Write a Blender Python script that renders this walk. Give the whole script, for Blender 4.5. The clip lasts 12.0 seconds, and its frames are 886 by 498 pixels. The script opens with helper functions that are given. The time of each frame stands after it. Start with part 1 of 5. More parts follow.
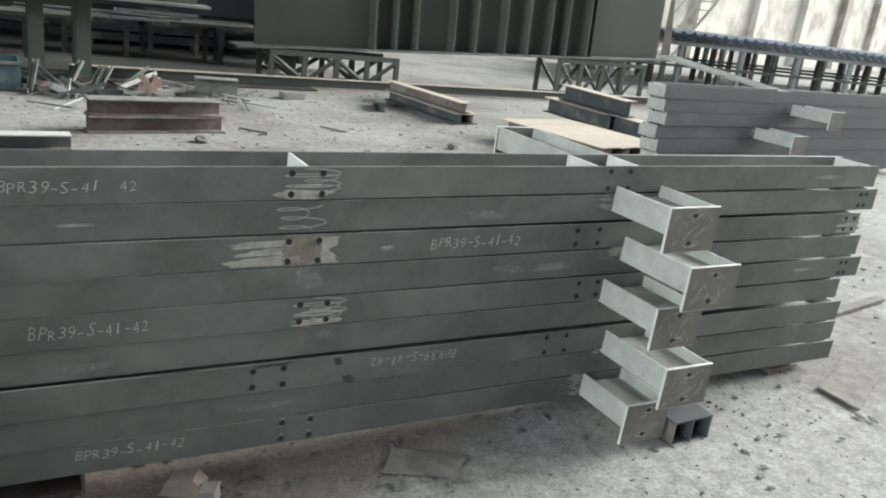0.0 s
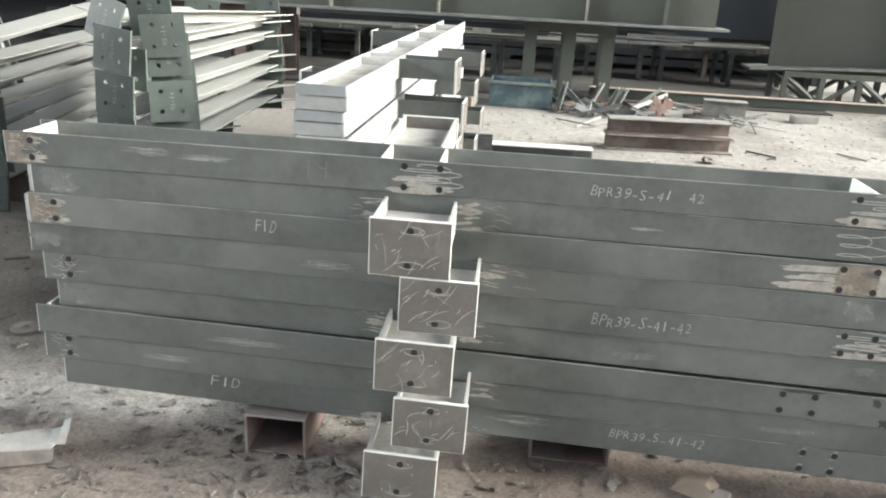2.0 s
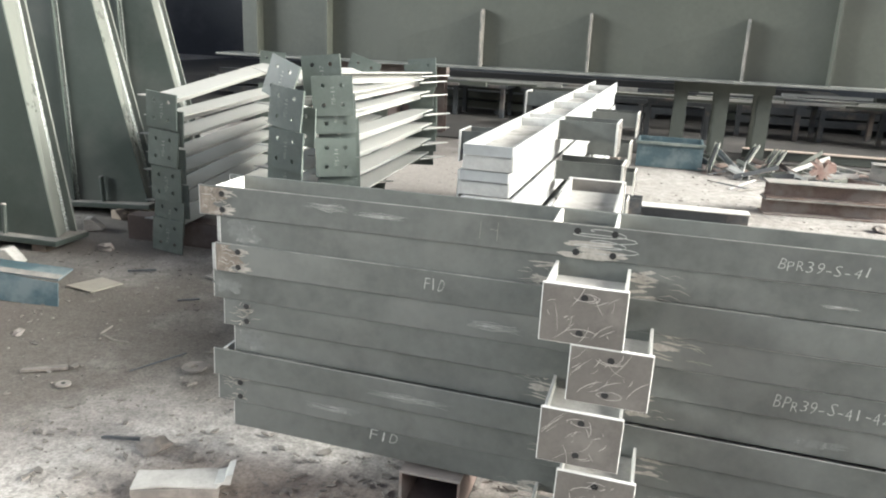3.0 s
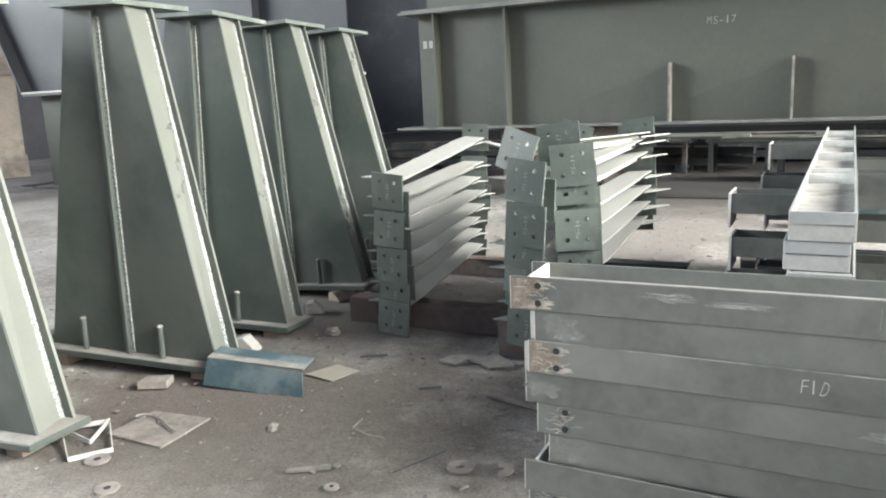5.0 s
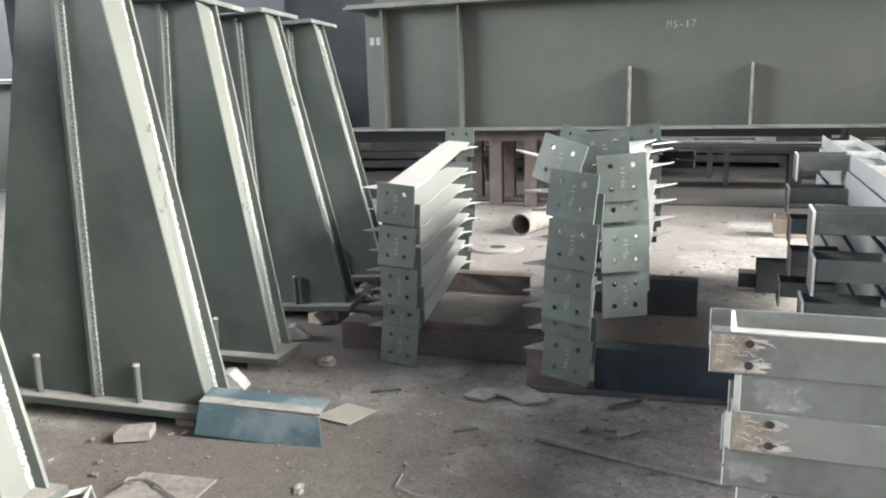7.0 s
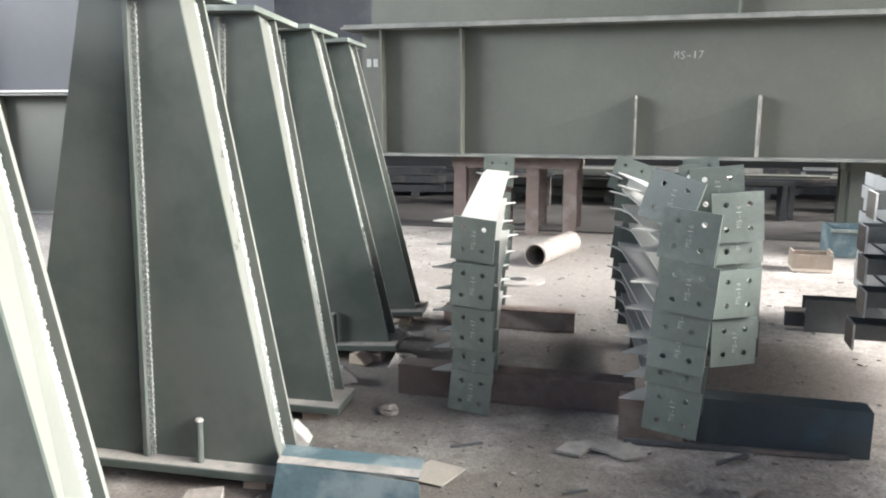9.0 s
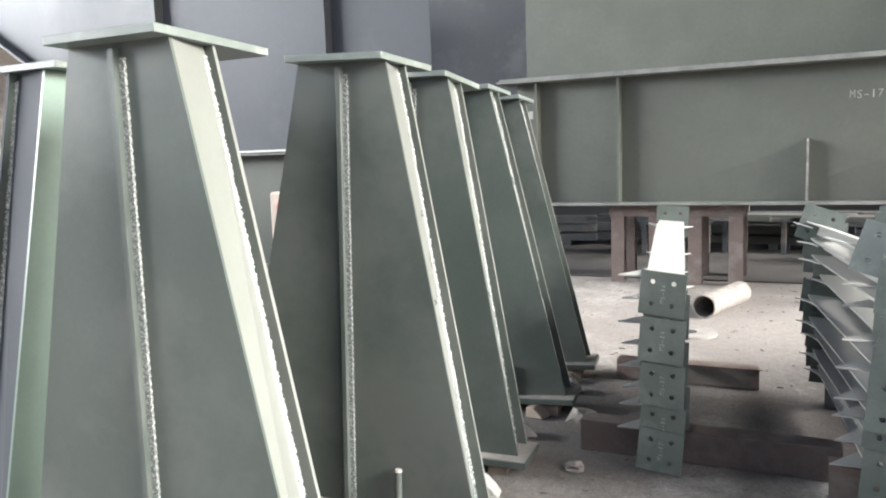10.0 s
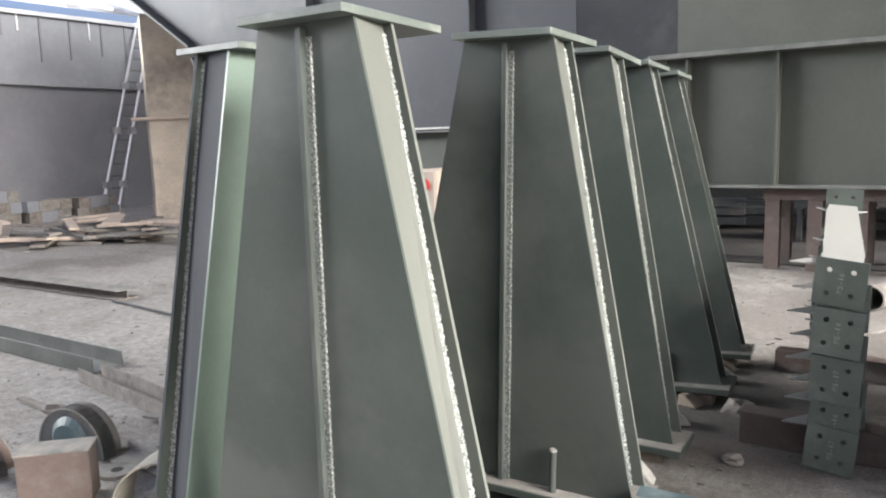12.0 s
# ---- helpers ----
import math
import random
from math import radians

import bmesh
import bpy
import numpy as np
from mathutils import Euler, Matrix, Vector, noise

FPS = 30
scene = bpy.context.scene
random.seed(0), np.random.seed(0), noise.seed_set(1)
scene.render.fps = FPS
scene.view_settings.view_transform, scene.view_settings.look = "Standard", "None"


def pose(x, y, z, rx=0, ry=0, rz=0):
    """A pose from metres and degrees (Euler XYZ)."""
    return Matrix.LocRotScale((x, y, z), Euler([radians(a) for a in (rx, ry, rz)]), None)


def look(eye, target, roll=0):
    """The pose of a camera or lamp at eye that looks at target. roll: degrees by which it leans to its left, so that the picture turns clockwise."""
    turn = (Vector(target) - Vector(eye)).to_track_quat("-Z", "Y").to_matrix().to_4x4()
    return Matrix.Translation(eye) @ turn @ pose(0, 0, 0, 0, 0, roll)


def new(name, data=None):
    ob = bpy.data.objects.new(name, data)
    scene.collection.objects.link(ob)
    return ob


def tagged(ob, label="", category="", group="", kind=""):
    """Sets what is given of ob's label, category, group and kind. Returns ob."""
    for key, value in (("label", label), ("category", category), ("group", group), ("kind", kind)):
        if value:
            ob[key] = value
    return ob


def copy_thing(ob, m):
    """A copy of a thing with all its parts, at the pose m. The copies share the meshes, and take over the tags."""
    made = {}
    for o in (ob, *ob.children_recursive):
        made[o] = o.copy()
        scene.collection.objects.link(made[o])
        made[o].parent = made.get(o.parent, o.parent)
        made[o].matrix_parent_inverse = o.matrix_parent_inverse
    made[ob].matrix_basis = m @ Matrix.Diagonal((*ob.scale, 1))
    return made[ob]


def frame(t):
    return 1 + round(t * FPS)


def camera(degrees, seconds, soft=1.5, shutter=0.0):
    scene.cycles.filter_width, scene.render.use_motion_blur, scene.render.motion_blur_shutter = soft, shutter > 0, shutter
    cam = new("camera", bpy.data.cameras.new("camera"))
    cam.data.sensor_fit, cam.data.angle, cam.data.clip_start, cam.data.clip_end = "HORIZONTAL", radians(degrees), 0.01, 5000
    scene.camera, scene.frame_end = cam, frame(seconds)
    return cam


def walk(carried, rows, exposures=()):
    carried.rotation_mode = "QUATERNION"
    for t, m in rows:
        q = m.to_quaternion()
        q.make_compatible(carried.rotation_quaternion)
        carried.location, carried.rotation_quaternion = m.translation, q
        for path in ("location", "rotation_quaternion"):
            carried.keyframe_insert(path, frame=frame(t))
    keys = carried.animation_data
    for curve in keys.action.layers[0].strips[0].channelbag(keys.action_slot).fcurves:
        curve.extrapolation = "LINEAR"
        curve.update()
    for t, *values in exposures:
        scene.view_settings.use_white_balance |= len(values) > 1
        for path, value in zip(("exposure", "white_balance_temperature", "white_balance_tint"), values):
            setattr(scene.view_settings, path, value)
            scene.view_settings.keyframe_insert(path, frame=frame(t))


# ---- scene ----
cam = camera(59.9, 12.0, soft=2.0)
PATH = [
    (0, (-0.443, 0.72, 1.51), (0.536, 2.346, 0.881), 7.2),
    (0.5, (-0.502, 0.72, 1.501), (0.217, 2.456, 0.817), 6.0),
    (0.6, (-0.514, 0.718, 1.504), (0.138, 2.475, 0.807), 5.5),
    (0.8, (-0.531, 0.698, 1.503), (-0.023, 2.497, 0.791), 5.0),
    (1, (-0.575, 0.692, 1.502), (-0.186, 2.518, 0.787), 4.6),
    (1.5, (-0.641, 0.658, 1.504), (-0.54, 2.528, 0.8), 3.8),
    (2, (-0.691, 0.636, 1.509), (-0.845, 2.51, 0.828), 3.1),
    (2.5, (-0.739, 0.636, 1.511), (-1.09, 2.503, 0.886), 2.9),
    (3, (-0.806, 0.645, 1.519), (-1.304, 2.499, 0.957), 2.5),
    (3.5, (-0.912, 0.713, 1.516), (-1.523, 2.552, 1.022), 0.3),
    (3.7, (-0.977, 0.779, 1.514), (-1.638, 2.61, 1.055), -0.7),
    (5.3, (-1.511, 0.758, 1.532), (-2.435, 2.482, 1.117), -1.8),
    (5.5, (-1.599, 0.746, 1.542), (-2.561, 2.445, 1.107), -1.2),
    (6, (-1.796, 0.824, 1.522), (-2.804, 2.495, 1.085), -1.6),
    (6.5, (-2.021, 0.945, 1.554), (-2.893, 2.696, 1.137), -2.0),
    (7, (-2.173, 0.988, 1.554), (-2.815, 2.836, 1.138), -1.6),
    (7.2, (-2.265, 0.993, 1.566), (-2.795, 2.874, 1.143), -1.2),
    (8.8, (-2.895, 1.103, 1.565), (-3.337, 3.018, 1.194), 0.4),
    (9, (-2.94, 1.099, 1.584), (-3.444, 3.001, 1.222), -0.1),
    (9.5, (-3.06, 1.052, 1.601), (-3.76, 2.903, 1.311), -0.8),
    (10, (-3.158, 0.986, 1.629), (-4.0, 2.785, 1.395), -1.9),
    (10.5, (-3.218, 0.966, 1.628), (-4.183, 2.703, 1.409), -2.6),
    (11, (-3.248, 0.955, 1.624), (-4.312, 2.63, 1.376), -2.2),
    (11.5, (-3.272, 0.954, 1.617), (-4.383, 2.593, 1.34), -1.8),
    (12, (-3.286, 0.925, 1.627), (-4.414, 2.553, 1.35), -1.6),
]
EXPOSURES = [(0, 0.74, 5900, -1), (0.8, 0.92, 6050, 2), (1.5, 1.35, 6150, 4), (3.0, 1.72, 6200, 6), (3.5, 1.81, 6200, 6), (5.5, 1.7, 6150, 6), (6.5, 1.7, 6150, 7), (7.0, 1.91, 6150, 8), (9.0, 2.12, 6150, 10), (9.5, 2.14, 6150, 10), (10.5, 1.9, 6200, 11), (12, 1.52, 6250, 11)]
walk(cam, [(t, look(eye, target, roll)) for t, eye, target, roll in PATH], EXPOSURES)

# ---- world, sun, exposure ----
world = bpy.data.worlds.new("sky")
scene.world = world
world.use_nodes = True
wn = world.node_tree.nodes
sky = wn.new("ShaderNodeTexSky")
sky.sky_type, sky.sun_disc = "NISHITA", False
sky.sun_elevation, sky.sun_rotation = radians(26.5), radians(89)
sky.air_density, sky.dust_density = 0.45, 9.5
wn["Background"].inputs["Strength"].default_value = 0.15
world.node_tree.links.new(sky.outputs[0], wn["Background"].inputs["Color"])
sun = new("sun", bpy.data.lights.new("sun", "SUN"))
sun.data.energy, sun.data.angle, sun.data.color = 2.5, radians(30), (0.98, 1.0, 0.97)
sun.matrix_world = look((20, 0.4, 10), (0, 0, 0))
# added area lamp far out to the south-west, for daylight inferred from that side
west = new("west_fill_lamp", bpy.data.lights.new("west_fill_lamp", "AREA"))
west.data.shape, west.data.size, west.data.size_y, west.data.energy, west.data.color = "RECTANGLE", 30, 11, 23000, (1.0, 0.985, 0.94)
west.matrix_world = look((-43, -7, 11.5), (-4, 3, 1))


# ---- materials ----
def material(name, colour, rough=0.6, metal=0.0, vary=0.25, scale=3.0, bump=0.1, fine=60.0, second=None, amount=0.5, spot=1.2, per_object=0.0, sheen=0.12):
    """Base colour with two scales of noise, an optional second colour in patches, and a fine bump."""
    m = bpy.data.materials.new(name)
    m.use_nodes = True
    n, l = m.node_tree.nodes, m.node_tree.links
    b = n["Principled BSDF"]
    b.inputs["Metallic"].default_value = metal
    co = n.new("ShaderNodeTexCoord")
    src = co.outputs["Object"]
    if per_object:
        oi = n.new("ShaderNodeObjectInfo")
        add = n.new("ShaderNodeVectorMath")
        mul = n.new("ShaderNodeMath")
        mul.operation, mul.inputs[1].default_value = "MULTIPLY", 37.0
        l.new(oi.outputs["Random"], mul.inputs[0])
        l.new(src, add.inputs[0])
        l.new(mul.outputs[0], add.inputs[1])
        src = add.outputs[0]

    def tex(sc, detail):
        t = n.new("ShaderNodeTexNoise")
        t.inputs["Scale"].default_value, t.inputs["Detail"].default_value = sc, detail
        t.inputs["Roughness"].default_value = 0.65
        l.new(src, t.inputs["Vector"])
        return t.outputs["Fac"]
    big, small = tex(scale, 5), tex(fine, 4)
    mix = n.new("ShaderNodeMath")
    mix.operation = "MULTIPLY_ADD"
    l.new(small, mix.inputs[0])
    mix.inputs[1].default_value = 0.45
    l.new(big, mix.inputs[2])
    ramp = n.new("ShaderNodeMapRange")
    ramp.inputs["From Min"].default_value, ramp.inputs["From Max"].default_value = 0.4, 1.05
    ramp.inputs["To Min"].default_value, ramp.inputs["To Max"].default_value = 1 - vary, 1 + vary
    l.new(mix.outputs[0], ramp.inputs["Value"])
    hsv = n.new("ShaderNodeHueSaturation")
    hsv.inputs["Color"].default_value = (*colour, 1)
    l.new(ramp.outputs[0], hsv.inputs["Value"])
    out = hsv.outputs[0]
    if second:
        patch = n.new("ShaderNodeMapRange")
        patch.inputs["From Min"].default_value, patch.inputs["From Max"].default_value = 0.62 - 0.3 * amount, 0.72 - 0.2 * amount
        l.new(tex(spot, 6), patch.inputs["Value"])
        mc = n.new("ShaderNodeMixRGB")
        l.new(patch.outputs[0], mc.inputs[0])
        l.new(out, mc.inputs[1])
        mc.inputs[2].default_value = (*second, 1)
        out = mc.outputs[0]
    l.new(out, b.inputs["Base Color"])
    rr = n.new("ShaderNodeMapRange")
    rr.inputs["To Min"].default_value, rr.inputs["To Max"].default_value = max(0.05, rough - sheen), min(1, rough + sheen)
    l.new(big, rr.inputs["Value"])
    l.new(rr.outputs[0], b.inputs["Roughness"])
    if bump:
        bp = n.new("ShaderNodeBump")
        bp.inputs["Strength"].default_value, bp.inputs["Distance"].default_value = bump, 0.01
        l.new(mix.outputs[0], bp.inputs["Height"])
        l.new(bp.outputs[0], b.inputs["Normal"])
    return m


GREY = material("grey_primer", (0.083, 0.089, 0.083), 0.47, 0, 0.42, 3.2, 0.07, 26, (0.12, 0.126, 0.117), 0.4, 1.9, 1)
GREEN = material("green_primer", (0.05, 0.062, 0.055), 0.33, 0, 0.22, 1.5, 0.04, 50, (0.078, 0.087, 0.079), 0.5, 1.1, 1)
PLATE_GREEN = material("plate_primer", (0.115, 0.135, 0.122), 0.42, 0, 0.2, 5, 0.05, 60, (0.19, 0.21, 0.19), 0.25, 5, 1)
BLADE = material("pale_primer", (0.33, 0.335, 0.315), 0.4, 0, 0.15, 4, 0.05, 50, None, 0, 1, 1)
GIRDER = material("girder_primer", (0.08, 0.087, 0.072), 0.55, 0, 0.22, 0.7, 0.05, 20, (0.072, 0.078, 0.066), 0.5, 0.5, 1)
DARK_OLIVE = material("dark_olive_coat", (0.071, 0.077, 0.064), 0.6, 0, 0.2, 1.5, 0.05, 20)
WELD = material("weld_bead", (0.25, 0.27, 0.255), 0.27, 0.3, 0.5, 90, 0.6, 220)
EDGE = material("dusty_edge", (0.5, 0.5, 0.47), 0.7, 0, 0.25, 12, 0.1, 80)
RUST = material("rusty_steel", (0.15, 0.112, 0.095), 0.75, 0.1, 0.35, 6, 0.2, 70, (0.2, 0.18, 0.165), 0.5, 3, 1)
MILL = material("mill_scale", (0.075, 0.082, 0.088), 0.5, 0.3, 0.3, 5, 0.1, 60, (0.2, 0.17, 0.15), 0.3, 2, 1)
DUST_TOP = material("dusty_top", (0.42, 0.36, 0.3), 0.85, 0, 0.2, 5, 0.1, 60)
BARE = material("pale_steel", (0.36, 0.36, 0.34), 0.55, 0.1, 0.3, 9, 0.08, 80)
SCRAPE = material("scraped_primer", (0.27, 0.255, 0.225), 0.6, 0.1, 0.5, 30, 0.1, 150)
BROWN = material("bare_rust_patch", (0.15, 0.127, 0.102), 0.7, 0.1, 0.5, 22, 0.25, 90, (0.24, 0.215, 0.185), 0.35, 26)
SMEAR = material("chalk_smear", (0.118, 0.124, 0.117), 0.8, 0, 0.35, 25, 0, 140, (0.2, 0.2, 0.19), 0.25, 30)
# far wall greys, lightened so that the colour carries the air haze
HAZE = material("hazed_pale_grey", (0.2, 0.215, 0.235), 0.7, 0.0, 0.15, 0.5, 0.1, 8, (0.165, 0.175, 0.19), 0.4, 0.35)
HAZE_DARK = material("hazed_dark_grey", (0.14, 0.147, 0.16), 0.7, 0.0, 0.2, 0.6, 0.1, 8, (0.18, 0.187, 0.2), 0.4, 0.4)
CHALK = material("chalk", (0.34, 0.345, 0.325), 0.95, 0, 0.3, 60, 0, 300)
FLANGE = material("dusty_flange_primer", (0.15, 0.155, 0.142), 0.6, 0, 0.35, 5, 0.1, 60, (0.1, 0.108, 0.1), 0.45, 3)
BRACE_PLATE = material("brace_plate_primer", (0.088, 0.106, 0.094), 0.45, 0, 0.25, 4, 0.06, 60, (0.12, 0.138, 0.125), 0.3, 7, 1)
DUST = material("settled_dust", (0.2, 0.19, 0.172), 0.95, 0, 0.35, 7, 0.25, 80, (0.12, 0.125, 0.115), 0.4, 5, 1)
DUST_FILM = material("dust_film", (0.3, 0.295, 0.275), 0.7, 0, 0.3, 9, 0.15, 80, (0.18, 0.175, 0.16), 0.4, 6, 1)
WORN_LIT = material("worn_edge", (0.24, 0.24, 0.225), 0.5, 0.2, 0.5, 18, 0.05, 120, (0.1, 0.105, 0.1), 0.5, 6, 1)
HOLE = material("dark_hole", (0.012, 0.012, 0.012), 0.9, 0, 0.1, 5, 0, 30)
GROUND = material("dusty_concrete", (0.29, 0.276, 0.256), 0.95, 0, 0.24, 0.9, 0.22, 46, (0.19, 0.173, 0.157), 0.5, 0.6)
DEBRIS = material("dusty_debris", (0.185, 0.168, 0.15), 0.9, 0, 0.4, 12, 0.2, 60, (0.12, 0.11, 0.1), 0.5, 8, 1)
CRUMB = material("dirt_crumbs", (0.13, 0.119, 0.106), 0.95, 0, 0.5, 9, 0.2, 60, (0.2, 0.185, 0.165), 0.3, 5)
CARD = material("cardboard", (0.235, 0.218, 0.182), 0.9, 0, 0.2, 6, 0.1, 60)
BLUE = material("blue_paint", (0.05, 0.082, 0.093), 0.5, 0, 0.3, 6, 0.1, 50, (0.12, 0.15, 0.155), 0.45, 4)
WOOD = material("old_wood", (0.2, 0.165, 0.13), 0.85, 0, 0.3, 8, 0.2, 40)
TAN = material("tan_plaster", (0.5, 0.45, 0.37), 0.9, 0, 0.3, 1.2, 0.15, 14, (0.24, 0.215, 0.185), 0.45, 0.7)
OIL = material("oil_stain", (0.03, 0.031, 0.03), 0.4, 0, 0.3, 20, 0, 90)
CREAM = material("cream_plaster", (0.78, 0.74, 0.66), 0.9, 0, 0.2, 0.8, 0.1, 12, (0.45, 0.4, 0.34), 0.5, 0.5)
SHEET = material("sheet_wall", (0.04, 0.045, 0.053), 0.6, 0.1, 0.2, 0.6, 0.1, 8, (0.065, 0.07, 0.076), 0.4, 0.4)
ROOF = material("roof_sheet", (0.2, 0.21, 0.22), 0.7, 0.1, 0.2, 0.5, 0.1, 6)
ALU = material("aluminium", (0.7, 0.7, 0.7), 0.35, 0.8, 0.1, 6, 0.05, 60)
RED = material("red_lens", (0.55, 0.05, 0.04), 0.3, 0, 0.1, 20, 0, 80)
STUBPLATE = material("scratched_plate", (0.108, 0.1, 0.09), 0.5, 0.1, 0.3, 9, 0.08, 120, (0.145, 0.135, 0.122), 0.35, 7, 1)
SCRATCH = material("bright_scratch", (0.42, 0.4, 0.37), 0.45, 0.3, 0.4, 40, 0, 160)
# lighter grey primer, with the bright daylight put into its colour
LIT_PALE = material("lit_pale_primer", (0.3, 0.312, 0.308), 0.45, 0, 0.25, 3, 0.05, 40, (0.24, 0.25, 0.243), 0.35, 1.2, 1)
# green primer lightened to put the light on the column sides into its colour
LIT_GREEN = material("lit_green_primer", (0.14, 0.149, 0.134), 0.28, 0, 0.14, 2, 0, 60, None, 0, 1, 1, 0.02)
# turned column's greens: paler face with light put in, side darkened for shade
FACE_LIT = material("lit_green_face", (0.12, 0.165, 0.135), 0.4, 0, 0.15, 2, 0.04, 50)
SIDE_SHADED = material("shaded_green_side", (0.026, 0.031, 0.038), 0.8, 0, 0.2, 2, 0.04, 50)
DARKBLUE = material("dark_blue_paint", (0.036, 0.048, 0.055), 0.65, 0, 0.35, 4, 0.1, 50, (0.04, 0.075, 0.095), 0.35, 1.5)
MAUVE = material("red_oxide", (0.095, 0.072, 0.063), 0.75, 0, 0.3, 4, 0.1, 50, (0.13, 0.113, 0.102), 0.4, 3, 1)
RAG = material("faded_rag", (0.3, 0.2, 0.165), 0.95, 0, 0.4, 14, 0.4, 60, (0.36, 0.3, 0.26), 0.4, 9)
SHADED_GREY = material("shaded_grey_primer", (0.055, 0.063, 0.07), 0.5, 0, 0.3, 3, 0.06, 30, (0.075, 0.083, 0.09), 0.4, 1.5, 1)
ZINC = material("zinc_sheet", (0.6, 0.62, 0.64), 0.4, 0.5, 0.15, 2, 0.05, 30)


# dark patches on the concrete, each with its own ragged outline: trampled dirt, and shade put into the colour
gn, gl = GROUND.node_tree.nodes, GROUND.node_tree.links
gco = gn.new("ShaderNodeTexCoord")
gno = gn.new("ShaderNodeTexNoise")
gno.inputs["Scale"].default_value, gno.inputs["Detail"].default_value = 1.7, 7
gl.new(gco.outputs["Object"], gno.inputs["Vector"])
sp = gn.new("ShaderNodeTexNoise")
sp.inputs["Scale"].default_value, sp.inputs["Detail"].default_value, sp.inputs["Roughness"].default_value = 13.0, 12, 0.72
gl.new(gco.outputs["Object"], sp.inputs["Vector"])
sr = gn.new("ShaderNodeMapRange")
sr.inputs["From Min"].default_value, sr.inputs["From Max"].default_value = 0.38, 0.62
sr.inputs["To Min"].default_value, sr.inputs["To Max"].default_value = 0.82, 1.13
gl.new(sp.outputs["Fac"], sr.inputs["Value"])
sm = gn.new("ShaderNodeMixRGB")
sm.blend_type, sm.inputs[0].default_value = "MULTIPLY", 1.0
gl.new(gn["Principled BSDF"].inputs["Base Color"].links[0].from_socket, sm.inputs[1])
gl.new(sr.outputs[0], sm.inputs[2])
gl.new(sm.outputs[0], gn["Principled BSDF"].inputs["Base Color"])
sb = gn.new("ShaderNodeBump")
sb.inputs["Strength"].default_value, sb.inputs["Distance"].default_value = 0.25, 0.015
gl.new(sp.outputs["Fac"], sb.inputs["Height"])
gl.new(gn["Principled BSDF"].inputs["Normal"].links[0].from_socket, sb.inputs["Normal"])
gl.new(sb.outputs[0], gn["Principled BSDF"].inputs["Normal"])
# the walkway and under-girder patches carry shade as well as dirt
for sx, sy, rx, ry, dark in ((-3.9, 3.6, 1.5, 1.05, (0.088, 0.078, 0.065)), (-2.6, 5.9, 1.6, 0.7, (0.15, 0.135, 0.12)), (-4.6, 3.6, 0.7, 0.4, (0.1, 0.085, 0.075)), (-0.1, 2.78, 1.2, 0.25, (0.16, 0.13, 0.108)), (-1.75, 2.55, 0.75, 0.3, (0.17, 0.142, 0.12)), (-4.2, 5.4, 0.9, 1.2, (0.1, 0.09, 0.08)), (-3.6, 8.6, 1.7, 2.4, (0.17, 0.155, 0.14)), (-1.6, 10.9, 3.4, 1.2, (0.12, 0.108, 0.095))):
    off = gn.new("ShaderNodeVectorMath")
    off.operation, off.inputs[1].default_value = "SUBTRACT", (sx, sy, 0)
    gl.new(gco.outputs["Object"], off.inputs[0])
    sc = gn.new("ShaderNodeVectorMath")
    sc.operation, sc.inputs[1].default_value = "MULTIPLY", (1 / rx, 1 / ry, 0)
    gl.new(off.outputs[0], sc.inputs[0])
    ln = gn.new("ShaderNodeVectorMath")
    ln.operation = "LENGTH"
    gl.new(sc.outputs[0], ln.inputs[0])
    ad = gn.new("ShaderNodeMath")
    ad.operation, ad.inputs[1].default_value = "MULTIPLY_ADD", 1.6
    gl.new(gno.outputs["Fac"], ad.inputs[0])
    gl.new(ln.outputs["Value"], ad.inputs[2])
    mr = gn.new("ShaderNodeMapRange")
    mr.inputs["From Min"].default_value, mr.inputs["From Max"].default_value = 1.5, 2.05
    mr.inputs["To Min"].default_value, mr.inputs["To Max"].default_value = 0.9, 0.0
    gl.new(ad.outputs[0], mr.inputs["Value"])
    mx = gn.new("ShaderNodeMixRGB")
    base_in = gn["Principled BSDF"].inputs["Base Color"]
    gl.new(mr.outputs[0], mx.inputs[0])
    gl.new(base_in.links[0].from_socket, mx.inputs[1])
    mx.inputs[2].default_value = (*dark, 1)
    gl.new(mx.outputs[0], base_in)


# fine crumbs and grit
gr = gn.new("ShaderNodeTexNoise")
gr.inputs["Scale"].default_value, gr.inputs["Detail"].default_value, gr.inputs["Roughness"].default_value = 75.0, 4, 0.8
gl.new(gco.outputs["Object"], gr.inputs["Vector"])
gm = gn.new("ShaderNodeMapRange")
gm.inputs["From Min"].default_value, gm.inputs["From Max"].default_value = 0.36, 0.62
gm.inputs["To Min"].default_value, gm.inputs["To Max"].default_value = 0.62, 1.16
gl.new(gr.outputs["Fac"], gm.inputs["Value"])
gx = gn.new("ShaderNodeMixRGB")
gx.blend_type, gx.inputs[0].default_value = "MULTIPLY", 1.0
gl.new(gn["Principled BSDF"].inputs["Base Color"].links[0].from_socket, gx.inputs[1])
gl.new(gm.outputs[0], gx.inputs[2])
gl.new(gx.outputs[0], gn["Principled BSDF"].inputs["Base Color"])
fm = gn.new("ShaderNodeMixRGB")
fm.blend_type, fm.inputs[0].default_value = "MULTIPLY", 0.5
gl.new(gn["Principled BSDF"].inputs["Base Color"].links[0].from_socket, fm.inputs[1])
gl.new(sr.outputs[0], fm.inputs[2])
gl.new(fm.outputs[0], gn["Principled BSDF"].inputs["Base Color"])


